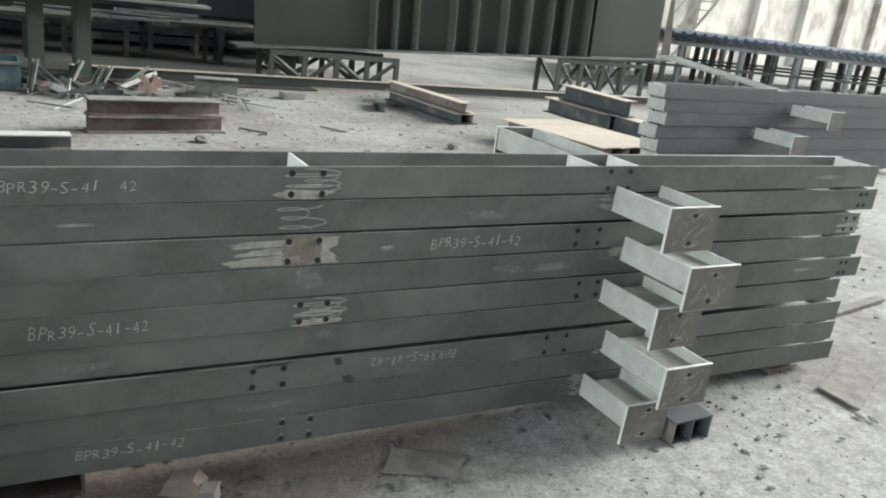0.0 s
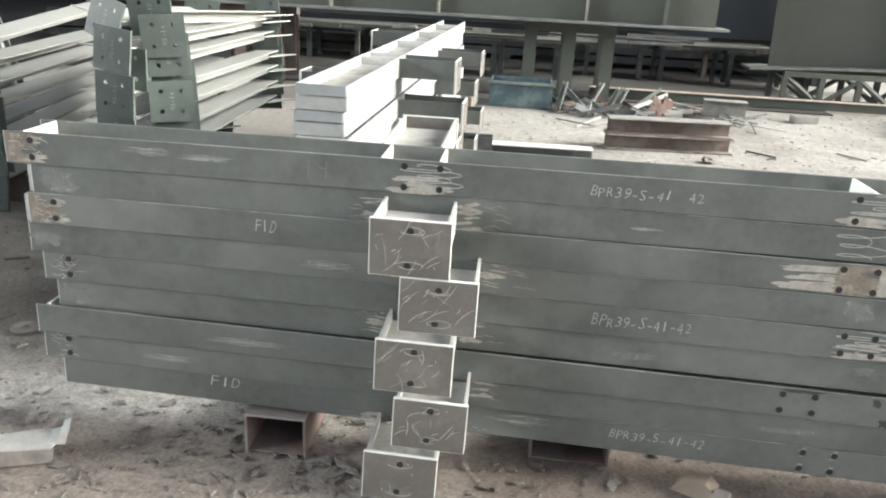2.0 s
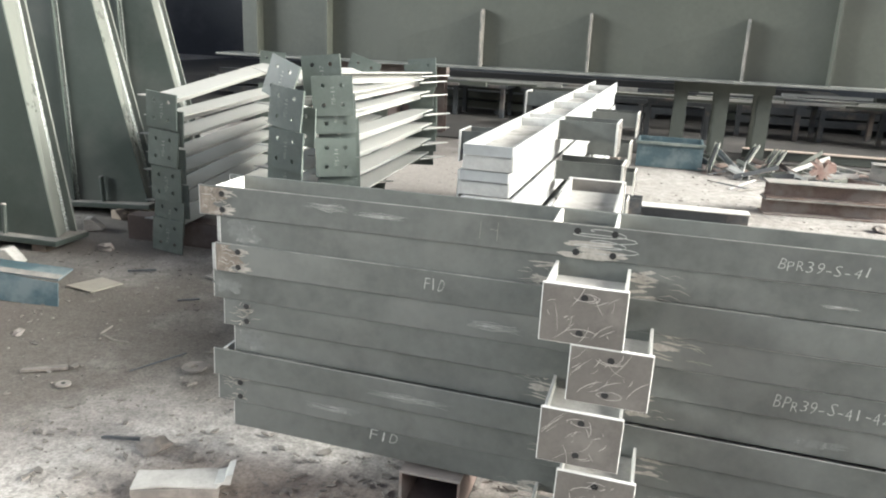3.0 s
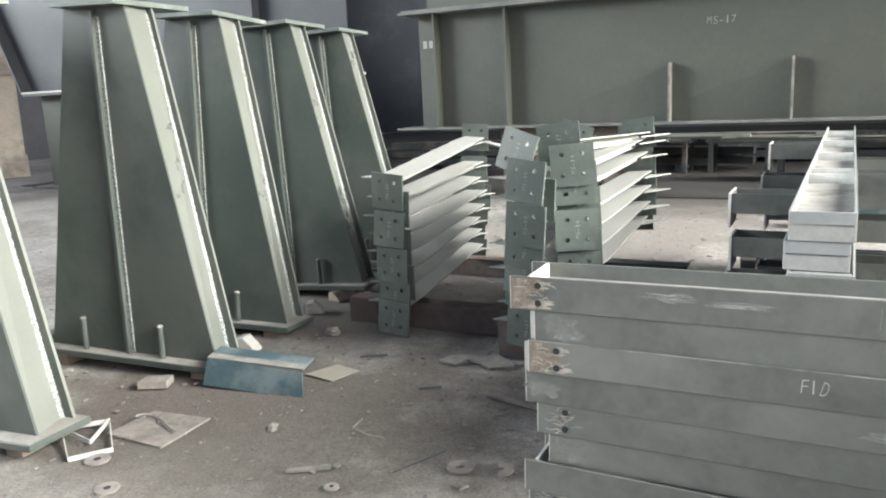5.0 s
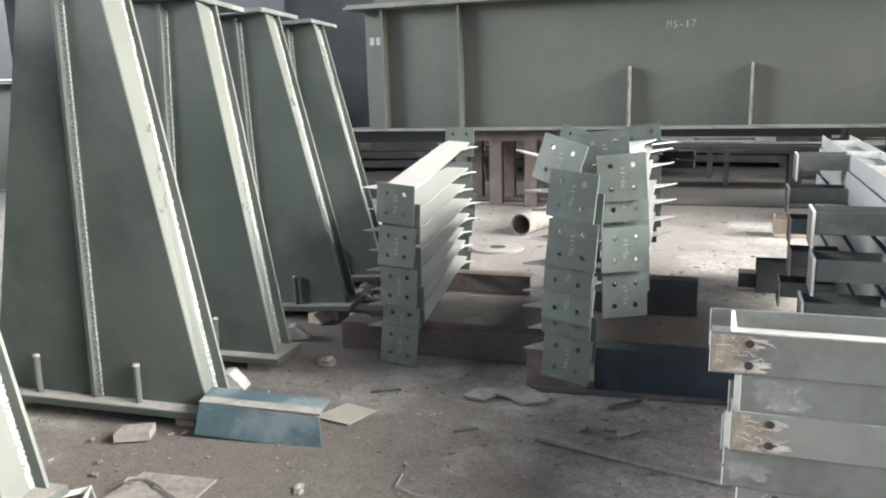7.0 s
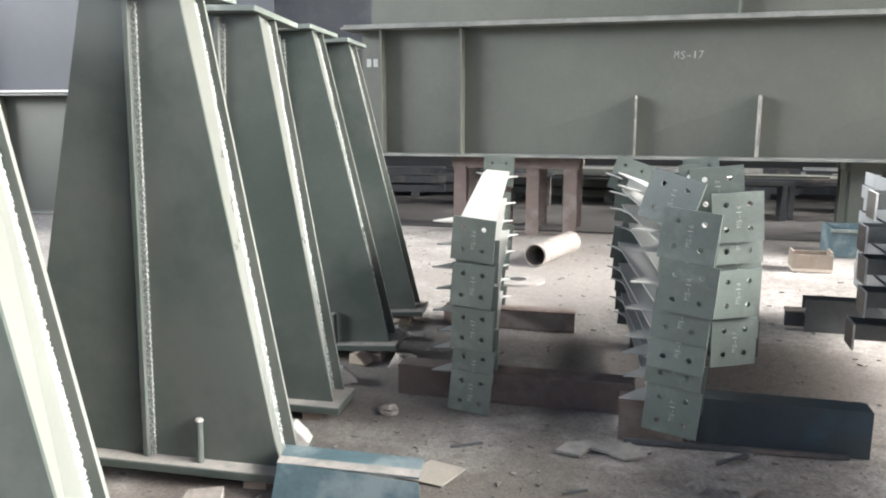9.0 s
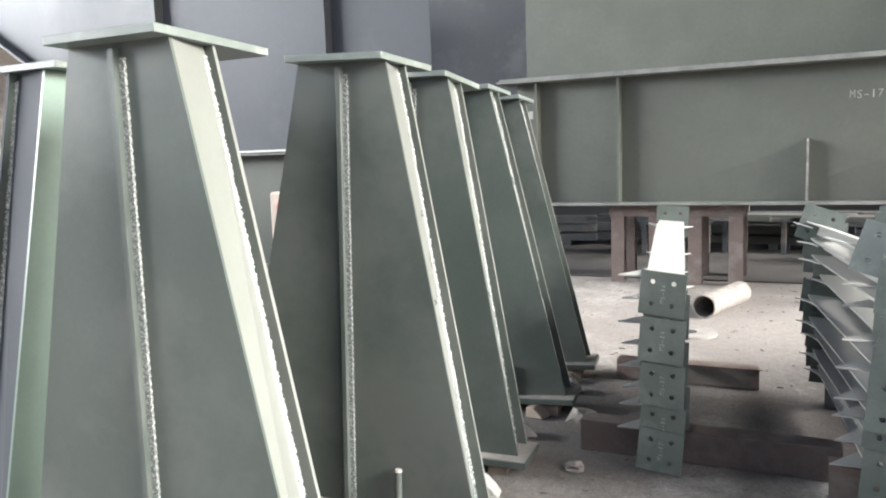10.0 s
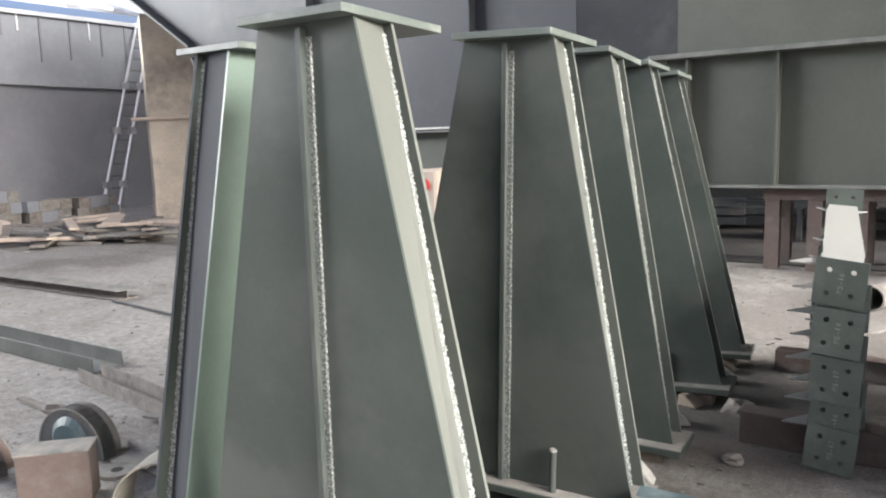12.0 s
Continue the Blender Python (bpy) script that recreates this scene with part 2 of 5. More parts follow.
# ---- mesh helpers ----
def box(bm, x0, x1, y0, y1, z0, z1, m=None):
    vs = [bm.verts.new((x, y, z)) for z in (z0, z1) for y in (y0, y1) for x in (x0, x1)]
    if m is not None:
        for v in vs:
            v.co = m @ v.co
    for f in ((0, 2, 3, 1), (4, 5, 7, 6), (0, 1, 5, 4), (2, 6, 7, 3), (0, 4, 6, 2), (1, 3, 7, 5)):
        bm.faces.new([vs[i] for i in f])
    return bm


def prism(bm, poly, a, b, axis="y", m=None):
    """A flat polygon pushed from a to b along an axis; poly holds the other two coordinates."""
    def at(p, w):
        v = {"x": (w, p[0], p[1]), "y": (p[0], w, p[1]), "z": (p[0], p[1], w)}[axis]
        return m @ Vector(v) if m is not None else Vector(v)
    lo, hi = [bm.verts.new(at(p, a)) for p in poly], [bm.verts.new(at(p, b)) for p in poly]
    n = len(poly)
    fs = [bm.faces.new(lo), bm.faces.new(hi[::-1])]
    fs += [bm.faces.new((lo[i], hi[i], hi[(i + 1) % n], lo[(i + 1) % n])) for i in range(n)]
    bmesh.ops.recalc_face_normals(bm, faces=fs)
    return bm


def tube(bm, p, q, r0, r1=None, n=12, caps=True):
    p, q = Vector(p), Vector(q)
    turn = (q - p).to_track_quat("Z", "Y").to_matrix().to_4x4()
    bmesh.ops.create_cone(bm, cap_ends=caps, segments=n, radius1=r0, radius2=r0 if r1 is None else r1, depth=(q - p).length, matrix=Matrix.Translation((p + q) / 2) @ turn)
    return bm


def B(*args, **kw):
    return box(bmesh.new(), *args, **kw)


def P(*args, **kw):
    return prism(bmesh.new(), *args, **kw)


def part(name, bm, mat, parent=None, label="", m=None, bevel=0.0):
    if bevel:
        bmesh.ops.bevel(bm, geom=[e for e in bm.edges], offset=bevel, segments=1, affect="EDGES")
    me = bpy.data.meshes.new(name)
    bm.to_mesh(me)
    bm.free()
    me.materials.append(mat)
    ob = new(name, me)
    if m is not None:
        ob.matrix_basis = m
    if parent is not None:
        ob.parent = parent
    if label:
        ob["label"] = label
    return ob


def thing(name, label, category, m=None, group="", kind=""):
    ob = new(name)
    ob.empty_display_size = 0.1
    ob.matrix_basis = m if m is not None else Matrix()
    return tagged(ob, label, category, group, kind)


def blob(bm, cx, cz, rx, rz, y, seed, n=26, axis="y", thick=0.0012):
    """An irregular flat patch, slightly proud of a surface."""
    r = random.Random(seed)
    pts = []
    for i in range(n):
        a = 2 * math.pi * i / n
        k = r.uniform(0.3, 1.15)
        pts.append((cx + rx * k * math.cos(a), cz + rz * k * math.sin(a)))
    return prism(bm, pts, y, y - thick, axis)


def ribbon(bm, pts, y, width, thick=0.0008):
    """A flat chalk stroke along points of the xz plane, on a face that looks to -y."""
    n = len(pts)
    rows = []
    for i, (x, z) in enumerate(pts):
        (xa, za), (xb, zb) = pts[max(i - 1, 0)], pts[min(i + 1, n - 1)]
        d = math.hypot(xb - xa, zb - za) or 1
        w = width * (0.25 if i in (0, n - 1) else 1) / 2
        nx, nz = -(zb - za) / d * w, (xb - xa) / d * w
        rows.append((bm.verts.new((x + nx, y - thick, z + nz)), bm.verts.new((x - nx, y - thick, z - nz))))
    for (p, q), (r, t) in zip(rows, rows[1:]):
        bm.faces.new((p, q, t, r))
    return bm


def scribble(bm, cx, cz, w, h, y, seed, turns=4, width=0.004):
    """Chalk loops wandering down a face."""
    g = random.Random(seed)
    n, ph, lean = 14 * turns, g.uniform(0, 6), g.uniform(-0.25, 0.25)
    pts = []
    for i in range(n + 1):
        f = i / n
        a = 2 * math.pi * turns * f + ph
        k = 0.7 + 0.3 * math.sin(3.1 * f * turns + ph)
        pts.append((cx + w / 2 * k * math.sin(a) + lean * h * (f - 0.5), cz + h * (0.5 - f) + 0.12 * h * math.cos(a)))
    return ribbon(bm, pts, y, width)


def grind(bm, cx, cz, w, h, y, seed, n=16):
    """Ground-off paint: ragged level streaks that fill a patch."""
    g = random.Random(seed)
    for i in range(n):
        z = cz + h * g.uniform(-0.5, 0.5)
        k = math.sqrt(max(0.15, 1 - (2 * i / (n - 1) - 1) ** 2))
        xa, xb = cx - w / 2 * g.uniform(0.25, 1.1), cx + w / 2 * g.uniform(0.25, 1.1)
        t = g.uniform(0.003, 0.011) if h > 0.03 else h / n
        sl = g.uniform(-0.008, 0.008)
        vs = [bm.verts.new((x, y - 0.0004 - 0.00001 * i, zz)) for x, zz in ((xa, z), (xa + 0.012, z - t / 2), (xb - 0.012, z + sl - t / 2), (xb, z + sl), (xb - 0.015, z + sl + t / 2), (xa + 0.02, z + t / 2))]
        bm.faces.new(vs)
    return bm


def patch(bm, cx, cz, w, h, y, seed, n=56):
    """A ragged-edged flat patch, slightly proud of a face that looks to -y."""
    g = random.Random(seed)
    ph = [g.uniform(0, 6.3) for _ in range(4)]
    vs = []
    for i in range(n):
        a = 2 * math.pi * i / n
        k = 0.78 + 0.16 * math.sin(2 * a + ph[0]) + 0.13 * math.sin(5 * a + ph[1]) + 0.1 * math.sin(11 * a + ph[2]) + g.uniform(-0.11, 0.11)
        c, s = math.cos(a), math.sin(a)
        sq = 1 / max(abs(c), abs(s)) ** 0.7
        x, z = cx + w / 2 * min(k * sq, 1.25) * c, cz + h / 2 * min(k * sq, 1.05) * s
        vs.append(bm.verts.new((x, y - 0.0004, z)))
    mid = bm.verts.new((cx, y - 0.0004, cz))
    for i in range(n):
        bm.faces.new((vs[i], vs[(i + 1) % n], mid))
    return bm


def torn(bm, x0, x1, cz, h, y, seed, n=26):
    """A flat patch that starts straight at x0 and ends in torn fingers near x1, on a face that looks to -y."""
    g = random.Random(seed)
    prev = None
    reach = x1 - x0
    for i in range(n + 1):
        f = i / n
        z = cz + h * (f - 0.5)
        k = 0.76 + 0.2 * math.sin(7.5 * f + seed) + 0.13 * math.sin(17 * f + 2 * seed) + g.uniform(-0.05, 0.05)
        row = (bm.verts.new((x0 + 0.12 * reach * g.random() * (x0 > 0.01), y - 0.0004, z)), bm.verts.new((x0 + reach * max(0.25, k), y - 0.0004, z)))
        if prev:
            bm.faces.new((prev[0], prev[1], row[1], row[0]))
        prev = row
    return bm


def rock(r, seed, flat=0.6):
    """A broken lump resting on z = 0."""
    bm = bmesh.new()
    bmesh.ops.create_icosphere(bm, subdivisions=2, radius=r)
    for v in bm.verts:
        v.co *= 1 + 0.75 * noise.noise(v.co / r * 1.1 + Vector((seed, 0, 0))) + 0.2 * noise.noise(v.co / r * 3 + Vector((0, seed, 0)))
        v.co.z = max(v.co.z * flat + 0.45 * r * flat, -0.004)
    return bm


def arch(bm, r, t, y0, y1, n=20, lift=0.0):
    """Half a ring of wall thickness t, standing on its two ends, its axis along y."""
    rows = []
    for k in range(n + 1):
        c, q = math.cos(math.pi * k / n), math.sin(math.pi * k / n)
        rows.append([bm.verts.new((u * c, y, u * q + lift)) for u, y in ((r, y0), (r, y1), (r - t, y1), (r - t, y0))])
    fs = [bm.faces.new(rows[0]), bm.faces.new(rows[-1][::-1])]
    for p, q in zip(rows, rows[1:]):
        fs += [bm.faces.new((p[i], q[i], q[(i + 1) % 4], p[(i + 1) % 4])) for i in range(4)]
    bmesh.ops.recalc_face_normals(bm, faces=fs)
    return bm


def hexa(bm, lower, upper):
    """A solid between two quads of points, both going round the same way."""
    lo, hi = [bm.verts.new(p) for p in lower], [bm.verts.new(p) for p in upper]
    fs = [bm.faces.new(lo), bm.faces.new(hi[::-1])] + [bm.faces.new((lo[i], hi[i], hi[(i + 1) % 4], lo[(i + 1) % 4])) for i in range(4)]
    bmesh.ops.recalc_face_normals(bm, faces=fs)
    return bm


def holes(bm, pts, y, r=0.0095, thick=0.001):
    for x, z in pts:
        prism(bm, [(x + r * math.cos(2 * math.pi * i / 12), z + r * math.sin(2 * math.pi * i / 12)) for i in range(12)], y, y - thick, "y")
    return bm


def hole_each(parent, pts, y, r=0.0095, thick=0.001):
    """Bolt holes, each a part of its own."""
    for p in pts:
        part("bolt_hole", holes(bmesh.new(), [p], y, r, thick), HOLE, parent)


def drilled_plate(w, h, t, r, n=12):
    """An upright plate hanging from z = 0, with four round holes cut through it, one in each quarter."""
    bm = bmesh.new()
    for x0, x1 in ((-w / 2, 0), (0, w / 2)):
        for z0, z1 in ((-h, -h / 2), (-h / 2, 0)):
            cx, cz = (-0.23 * w, 0.23 * w)[x0 >= 0], (-0.74 * h, -0.24 * h)[z1 == 0]
            rows = []
            for y in (-t, t):
                inner, outer = [], []
                for i in range(4 * (n // 4)):
                    a = 2 * math.pi * (i + 0.5) / n
                    c, q = math.cos(a), math.sin(a)
                    f = min((x1 - cx) / c if c > 0 else (x0 - cx) / c, (z1 - cz) / q if q > 0 else (z0 - cz) / q)
                    inner.append(bm.verts.new((cx + r * c, y, cz + r * q)))
                    outer.append(bm.verts.new((cx + f * c, y, cz + f * q)))
                corners = {}
                for px, pz in ((x0, z0), (x1, z0), (x1, z1), (x0, z1)):
                    corners[math.atan2(pz - cz, px - cx) % (2 * math.pi)] = bm.verts.new((px, y, pz))
                ring = sorted([(math.atan2(v.co.z - cz, v.co.x - cx) % (2 * math.pi), v) for v in outer] + list(corners.items()), key=lambda p: p[0])
                for i in range(n):
                    j = (i + 1) % n
                    face = [inner[i], outer[i]]
                    a0, a1 = 2 * math.pi * (i + 0.5) / n, 2 * math.pi * (i + 1.5) / n
                    face += [v for a, v in ring if v not in outer and (a0 < a < a1 or a0 < a + 2 * math.pi < a1)]
                    bm.faces.new(face + [outer[j], inner[j]])
                rows.append((inner, [v for _, v in ring]))
            for k in (0, 1):
                p, q = rows[0][k], rows[1][k]
                for i in range(len(p)):
                    j = (i + 1) % len(p)
                    if k == 0 or (abs(abs(p[i].co.x) - w / 2) < 1e-6 and abs(p[i].co.x - p[j].co.x) < 1e-6) or (abs(p[i].co.z) < 1e-6 and abs(p[j].co.z) < 1e-6) or (abs(p[i].co.z + h) < 1e-6 and abs(p[j].co.z + h) < 1e-6):
                        bm.faces.new((p[i], p[j], q[j], q[i]))
    bmesh.ops.remove_doubles(bm, verts=bm.verts, dist=1e-5)
    bmesh.ops.recalc_face_normals(bm, faces=bm.faces)
    return bm


LETTERS = {}


def letter(ch):
    """The outline mesh of one character, height about 0.7, kept for reuse."""
    if ch not in LETTERS:
        cu = bpy.data.curves.new("letter", "FONT")
        cu.body, cu.size, cu.resolution_u, cu.offset = ch, 1.0, 2, -0.02
        tmp = bpy.data.objects.new("letter", cu)
        scene.collection.objects.link(tmp)
        bpy.context.view_layer.update()
        me = bpy.data.meshes.new_from_object(tmp.evaluated_get(bpy.context.evaluated_depsgraph_get()))
        bpy.data.objects.remove(tmp)
        LETTERS[ch] = ([v.co.copy() for v in me.vertices], [tuple(p.vertices) for p in me.polygons])
        bpy.data.meshes.remove(me)
    return LETTERS[ch]


def writing(text, width, height, mat, parent, m, name="chalk_mark", rough=1.0, seed=1):
    """Hand lettering in the xz plane, each character a little askew, over the given width."""
    g = random.Random(seed + len(text))
    bm = bmesh.new()
    step = width / len(text)
    for i, ch in enumerate(text):
        if ch == " ":
            continue
        co, faces = letter(ch)
        x0, x1 = min(v.x for v in co), max(v.x for v in co)
        sx = step * 0.72 / max(x1 - x0, 0.25)
        a, dz, sz = rough * g.uniform(-0.14, 0.14), rough * g.uniform(-0.12, 0.12) * height, height / 0.7 * (1 + rough * g.uniform(-0.15, 0.1))
        vs = []
        for v in co:
            u, w = (v.x - (x0 + x1) / 2) * sx, v.y * sz
            vs.append(bm.verts.new(((i + 0.5) * step + u * math.cos(a) - w * math.sin(a) + 0.12 * rough * w, 0, dz + u * math.sin(a) + w * math.cos(a))))
        for f in faces:
            bm.faces.new([vs[k] for k in f])
    return part(name, bm, mat, parent, m=m)


# ---- setting: ground, walls, roof ----
bm = bmesh.new()
xs = [-3000, -400, -60] + [-24 + 0.4 * i for i in range(121)] + [60, 400, 3000]
ys = [-3000, -400, -40] + [-6 + 0.4 * i for i in range(81)] + [60, 400, 3000]
grid = [[bm.verts.new((x, y, 0.012 * noise.noise(Vector((x * 0.9, y * 0.9, 0))) - 0.006 if -24 < x < 24 and -6 < y < 26 else 0)) for x in xs] for y in ys]
for r0, r1 in zip(grid, grid[1:]):
    for i in range(len(xs) - 1):
        bm.faces.new((r0[i], r0[i + 1], r1[i + 1], r1[i]))
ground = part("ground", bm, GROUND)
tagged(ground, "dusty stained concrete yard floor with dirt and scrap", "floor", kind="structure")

# unseen roof, added and sized to cut the light from overhead
bm = B(-6.2, 7, -2.0, 30, 9.0, 9.15)
box(bm, -16, -6.2, 9, 30, 9.0, 9.15)
roof = part("ceiling", bm, ROOF)
tagged(roof, "unseen dark roof added high above the floor to cut light from the sky", "ceiling", kind="structure")
# floor beyond the girders, darkened to put the shade there into its colour
fl = part("floor", B(-16, 3.4, 11.0, 26.5, 0.0, 0.012), material("shaded_floor", (0.028, 0.026, 0.024), 0.9, 0, 0.4, 1.2, 0.4, 20, (0.06, 0.055, 0.05), 0.35, 0.5))
tagged(fl, "dark floor strip deep inside the shed, shade put into its colour", "floor", kind="structure")
w = part("roof_far", B(-16, 0, -14, 24, -0.1, 0), ZINC, m=pose(-27, 0, 6.2, 0, 20, 0))
tagged(w, "pale corrugated sheet roof of a shed beyond the wall", "roof", kind="structure")
for i in range(24):
    part("roof_rib", B(-16, 0.05, -14 + 1.6 * i, -13.6 + 1.6 * i, 0, 0.09), ZINC, w)
w = part("wall_north", B(-26, 20, 27, 27.2, 0, 9.0), SHEET)
tagged(w, "dark sheet metal shed wall behind the girders", "wall", kind="structure")
# added wall that keeps the eastern sun off the floor behind the girders
w = part("wall_partition", B(4.2, 4.35, 14.2, 27, 0, 9.0), SHEET)
tagged(w, "dark wall added deep inside the shed to block the sun", "wall", kind="structure")
# unseen wall, added to dim the light on south-facing sides
w = part("wall_south", B(-40, 14, -9.3, -9, 0, 4.2), SHEET)
tagged(w, "unseen dark wall added behind the path to dim light from the south", "wall", kind="structure")
w = part("wall_west", B(-23.4, -23.2, -6, 27, 0, 3.32), HAZE_DARK)
tagged(w, "steel plate wall with a paler band along its top, air haze put into its colour", "wall", kind="structure")
part("upper_band", B(-23.4, -23.1, -6, 15.6, 3.32, 5.06), HAZE, w, "paler band of wall sheeting, air haze put into its colour")
part("upper_wall", B(-23.4, -23.2, 15.6, 27, 3.32, 9.0), HAZE_DARK, w)
part("capping", B(-23.5, -23.02, -6, 15.6, 5.06, 5.16), ZINC, w)
g = random.Random(4)
for i in range(13):
    y, d = 8.0 + 0.55 * i + g.uniform(-0.2, 0.2), g.uniform(0.3, 1.2)
    part("hanging_strip", B(-23.1, -23.07, y, y + 0.05, 5.05 - d, 5.05), HAZE_DARK if i % 3 else ZINC, w)
w = part("wall_east", B(-8, 40, 0, 0.3, 0, 6), CREAM, m=pose(25, 25, 0, 0, 0, 16))
tagged(w, "sunlit cream plastered boundary wall with pilasters", "wall", kind="structure")
for i in range(8):
    part("pilaster", B(-6 + 5.6 * i, -5.2 + 5.6 * i, -0.3, 0, 0, 6), CREAM, w)


# ---- the beam stack by the path ----
def stub(parent, x0, x1, ztop, y0, y1, seed, h=0.094, plate_h=0.158, flange=None):
    """A short H stub: flanges upright, web level, end plate at y1 that hangs below the flanges."""
    # stub webs use the pale dust, which also puts sunlight into their colour
    s = part("stub", B(x0 + 0.012, x1 - 0.012, min(y0, y1), max(y0, y1), ztop - 0.052, ztop - 0.044), DUST_FILM, parent)
    # default stub flange is paler: west daylight put into its colour
    for xa in (x0 + 0.006, x1 - 0.014):
        part("stub_flange", B(xa, xa + 0.008, min(y0, y1), max(y0, y1), ztop - h, ztop - 0.003), flange or BARE, s)
    d = -0.011 if y1 < y0 else 0.011
    part("end_plate", B(x0, x1, min(y1, y1 + d), max(y1, y1 + d), ztop - plate_h, ztop), EDGE, s, "end plate with bare cut edges", bevel=0.0015)
    face = (y1 + d, y1 + d - 0.0009) if y1 < y0 else (y1 - 0.0009, y1)
    part("plate_face", B(x0 + 0.0025, x1 - 0.0025, min(face), max(face), ztop - plate_h + 0.0025, ztop - 0.003), STUBPLATE, s, "brownish grey face with bright scratches")
    if y1 > y0:
        part("plate_face", B(x0 + 0.0025, x1 - 0.0025, y1 + d, y1 + d + 0.0009, ztop - plate_h + 0.0025, ztop - 0.003), STUBPLATE, s)
    bm = bmesh.new()
    for xa in (x0 + 0.01, x1 - 0.01):
        for i in range(9):
            bmesh.ops.create_icosphere(bm, subdivisions=1, radius=0.006, matrix=Matrix.Translation((xa, y0 + (0.003 if y1 > y0 else -0.003), ztop - 0.008 - i * 0.0095)))
    part("weld_bead", bm, WELD, s)
    if y1 < y0:
        yy = y1 + d - 0.0012
        xc = (x0 + x1) / 2
        hole_each(s, [(xc, ztop - 0.03), (xc - 0.005, ztop - plate_h + 0.032)], yy)
        bm, g = bmesh.new(), random.Random(seed + 77)
        for hz in (ztop - 0.03, ztop - plate_h + 0.032):
            a = g.uniform(-0.5, 0.5)
            for q in range(2):
                r, o = 0.014 + 0.006 * q, g.uniform(0, 6)
                ribbon(bm, [(xc + r * 1.9 * math.cos(a + o + 0.5 * k), hz + r * 0.6 * math.sin(a + o + 0.5 * k)) for k in range(g.randint(4, 9))], yy - 0.0004, 0.0016)
        for q in range(4 if seed % 5 == 2 else 17):
            xa, za, r, a = g.uniform(x0 + 0.02, x1 - 0.03), ztop - g.uniform(0.02, plate_h - 0.025), g.uniform(0.02, 0.085) * (1 if q % 3 else 0.4), (0.75, 0.8, 0.7, -1.2)[(seed + q // 5) % 4] + g.uniform(-0.25, 0.25)
            bend, pts = g.uniform(-0.6, 0.6), []
            for k in range(5):
                px, pz = xa + r * (k / 4 - 0.5) * math.cos(a + bend * k / 4), za + r * (k / 4 - 0.5) * math.sin(a + bend * k / 4)
                pts.append((min(max(px, x0 + 0.004), x1 - 0.004), min(max(pz, ztop - plate_h + 0.004), ztop - 0.004)))
            ribbon(bm, pts, yy - 0.0002, g.uniform(0.0006, 0.0018))
        part("scratch", bm, SCRATCH, s, "bright scratches and chalk loops")
        for k in (0, 1):
            bm = grind(bmesh.new(), (x0 - 0.025, x1 + 0.03)[k], ztop - 0.05, 0.09, 0.085, 0.0, seed + 20 + k, 12)
            part("bare_patch", bm, SCRAPE, s)
            bm, g = bmesh.new(), random.Random(seed + 31 + k)
            for q in range(9):
                xa, za, L = (x0 - g.uniform(0.02, 0.1), x1 + g.uniform(0.02, 0.13))[k], ztop - g.uniform(0.01, 0.09), g.uniform(0.02, 0.07)
                ribbon(bm, [(xa - L / 2, za + g.uniform(-0.004, 0.004)), (xa, za + g.uniform(-0.006, 0.006)), (xa + L / 2, za - g.uniform(0, 0.012))], -0.001, g.uniform(0.001, 0.003))
            part("scratch", bm, SCRAPE, s)
    return s


def girt_beam(length, depth=0.19, h=0.095, name="steel_beam", label="grey primed steel H beam lying on its side", stiff=(), mat=None):
    """An H beam on its side: upright flanges at y=0 and y=depth, level web, x from 0 to length, z from 0 to h."""
    mat = mat or GREY
    ob = thing(name, label, "beam")
    part("flange", B(0, length, 0, 0.008, 0, h), mat, ob, bevel=0.0015)
    part("flange", B(0, length, depth - 0.008, depth, 0, h), mat, ob, bevel=0.0015)
    part("web", B(0.002, length - 0.002, 0.008, depth - 0.008, h / 2 - 0.003, h / 2 + 0.003), mat, ob)
    # web dust, paled so that its colour carries the sunlight too
    part("web_dust", B(0.004, length - 0.004, 0.0085, depth - 0.0085, h / 2 + 0.003, h / 2 + 0.0045), DUST_FILM, ob, "pale dust lying on the web, sunlight put into its colour")
    for ya in (0, depth - 0.008):
        part("cut_edge", B(-0.0015, 0.0, ya, ya + 0.008, 0.001, h - 0.001), EDGE, ob)
    # thin pale top edge: wear, and the light it catches put into the colour
    part("worn_edge", B(0.003, length - 0.003, -0.0004, 0.0016, h - 0.0016, h + 0.0004), WORN_LIT, ob)
    for x in stiff:
        part("stiffener", B(x - 0.004, x + 0.004, 0.009, depth - 0.009, h / 2 + 0.003, h - 0.002), EDGE, ob)
    return ob


LEFT = (-2.15, -2.083, -2.10, -2.112, -2.08, -2.05, -2.12, -2.112, -2.06)
RIGHT = (2.95, 3.0, 2.91, 2.97, 3.03, 2.93, 2.96, 2.98, 3.02)
SET = (0, 0.004, -0.003, 0.001, 0.003, 0.010, -0.006, 0.003, 0.006)


def ztop(k, x):
    return 1.012 - k * (0.0938 + 0.0148 * min(max((x + 1.0) / 4.0, -0.25), 1.0))


beams = []
for k in range(9):
    length = RIGHT[k] - LEFT[k]
    st = [s - LEFT[0] for s in (-2.10, -1.045, -0.88, 0.29, 1.336, 1.526, 2.90)] if k == 0 else [0.03, length - 0.04]
    b = girt_beam(length, stiff=st, label="grey primed steel H beam with chalk marks, stacked on its side")
    za, zb = ztop(k, LEFT[k]), ztop(k, RIGHT[k])
    b.matrix_basis = pose(LEFT[k], 2.70 + SET[k], za - 0.0955, 0, math.degrees(math.atan2(za - zb, length)), 0)
    b["group"] = "beams of the front stack"
    beams.append(b)


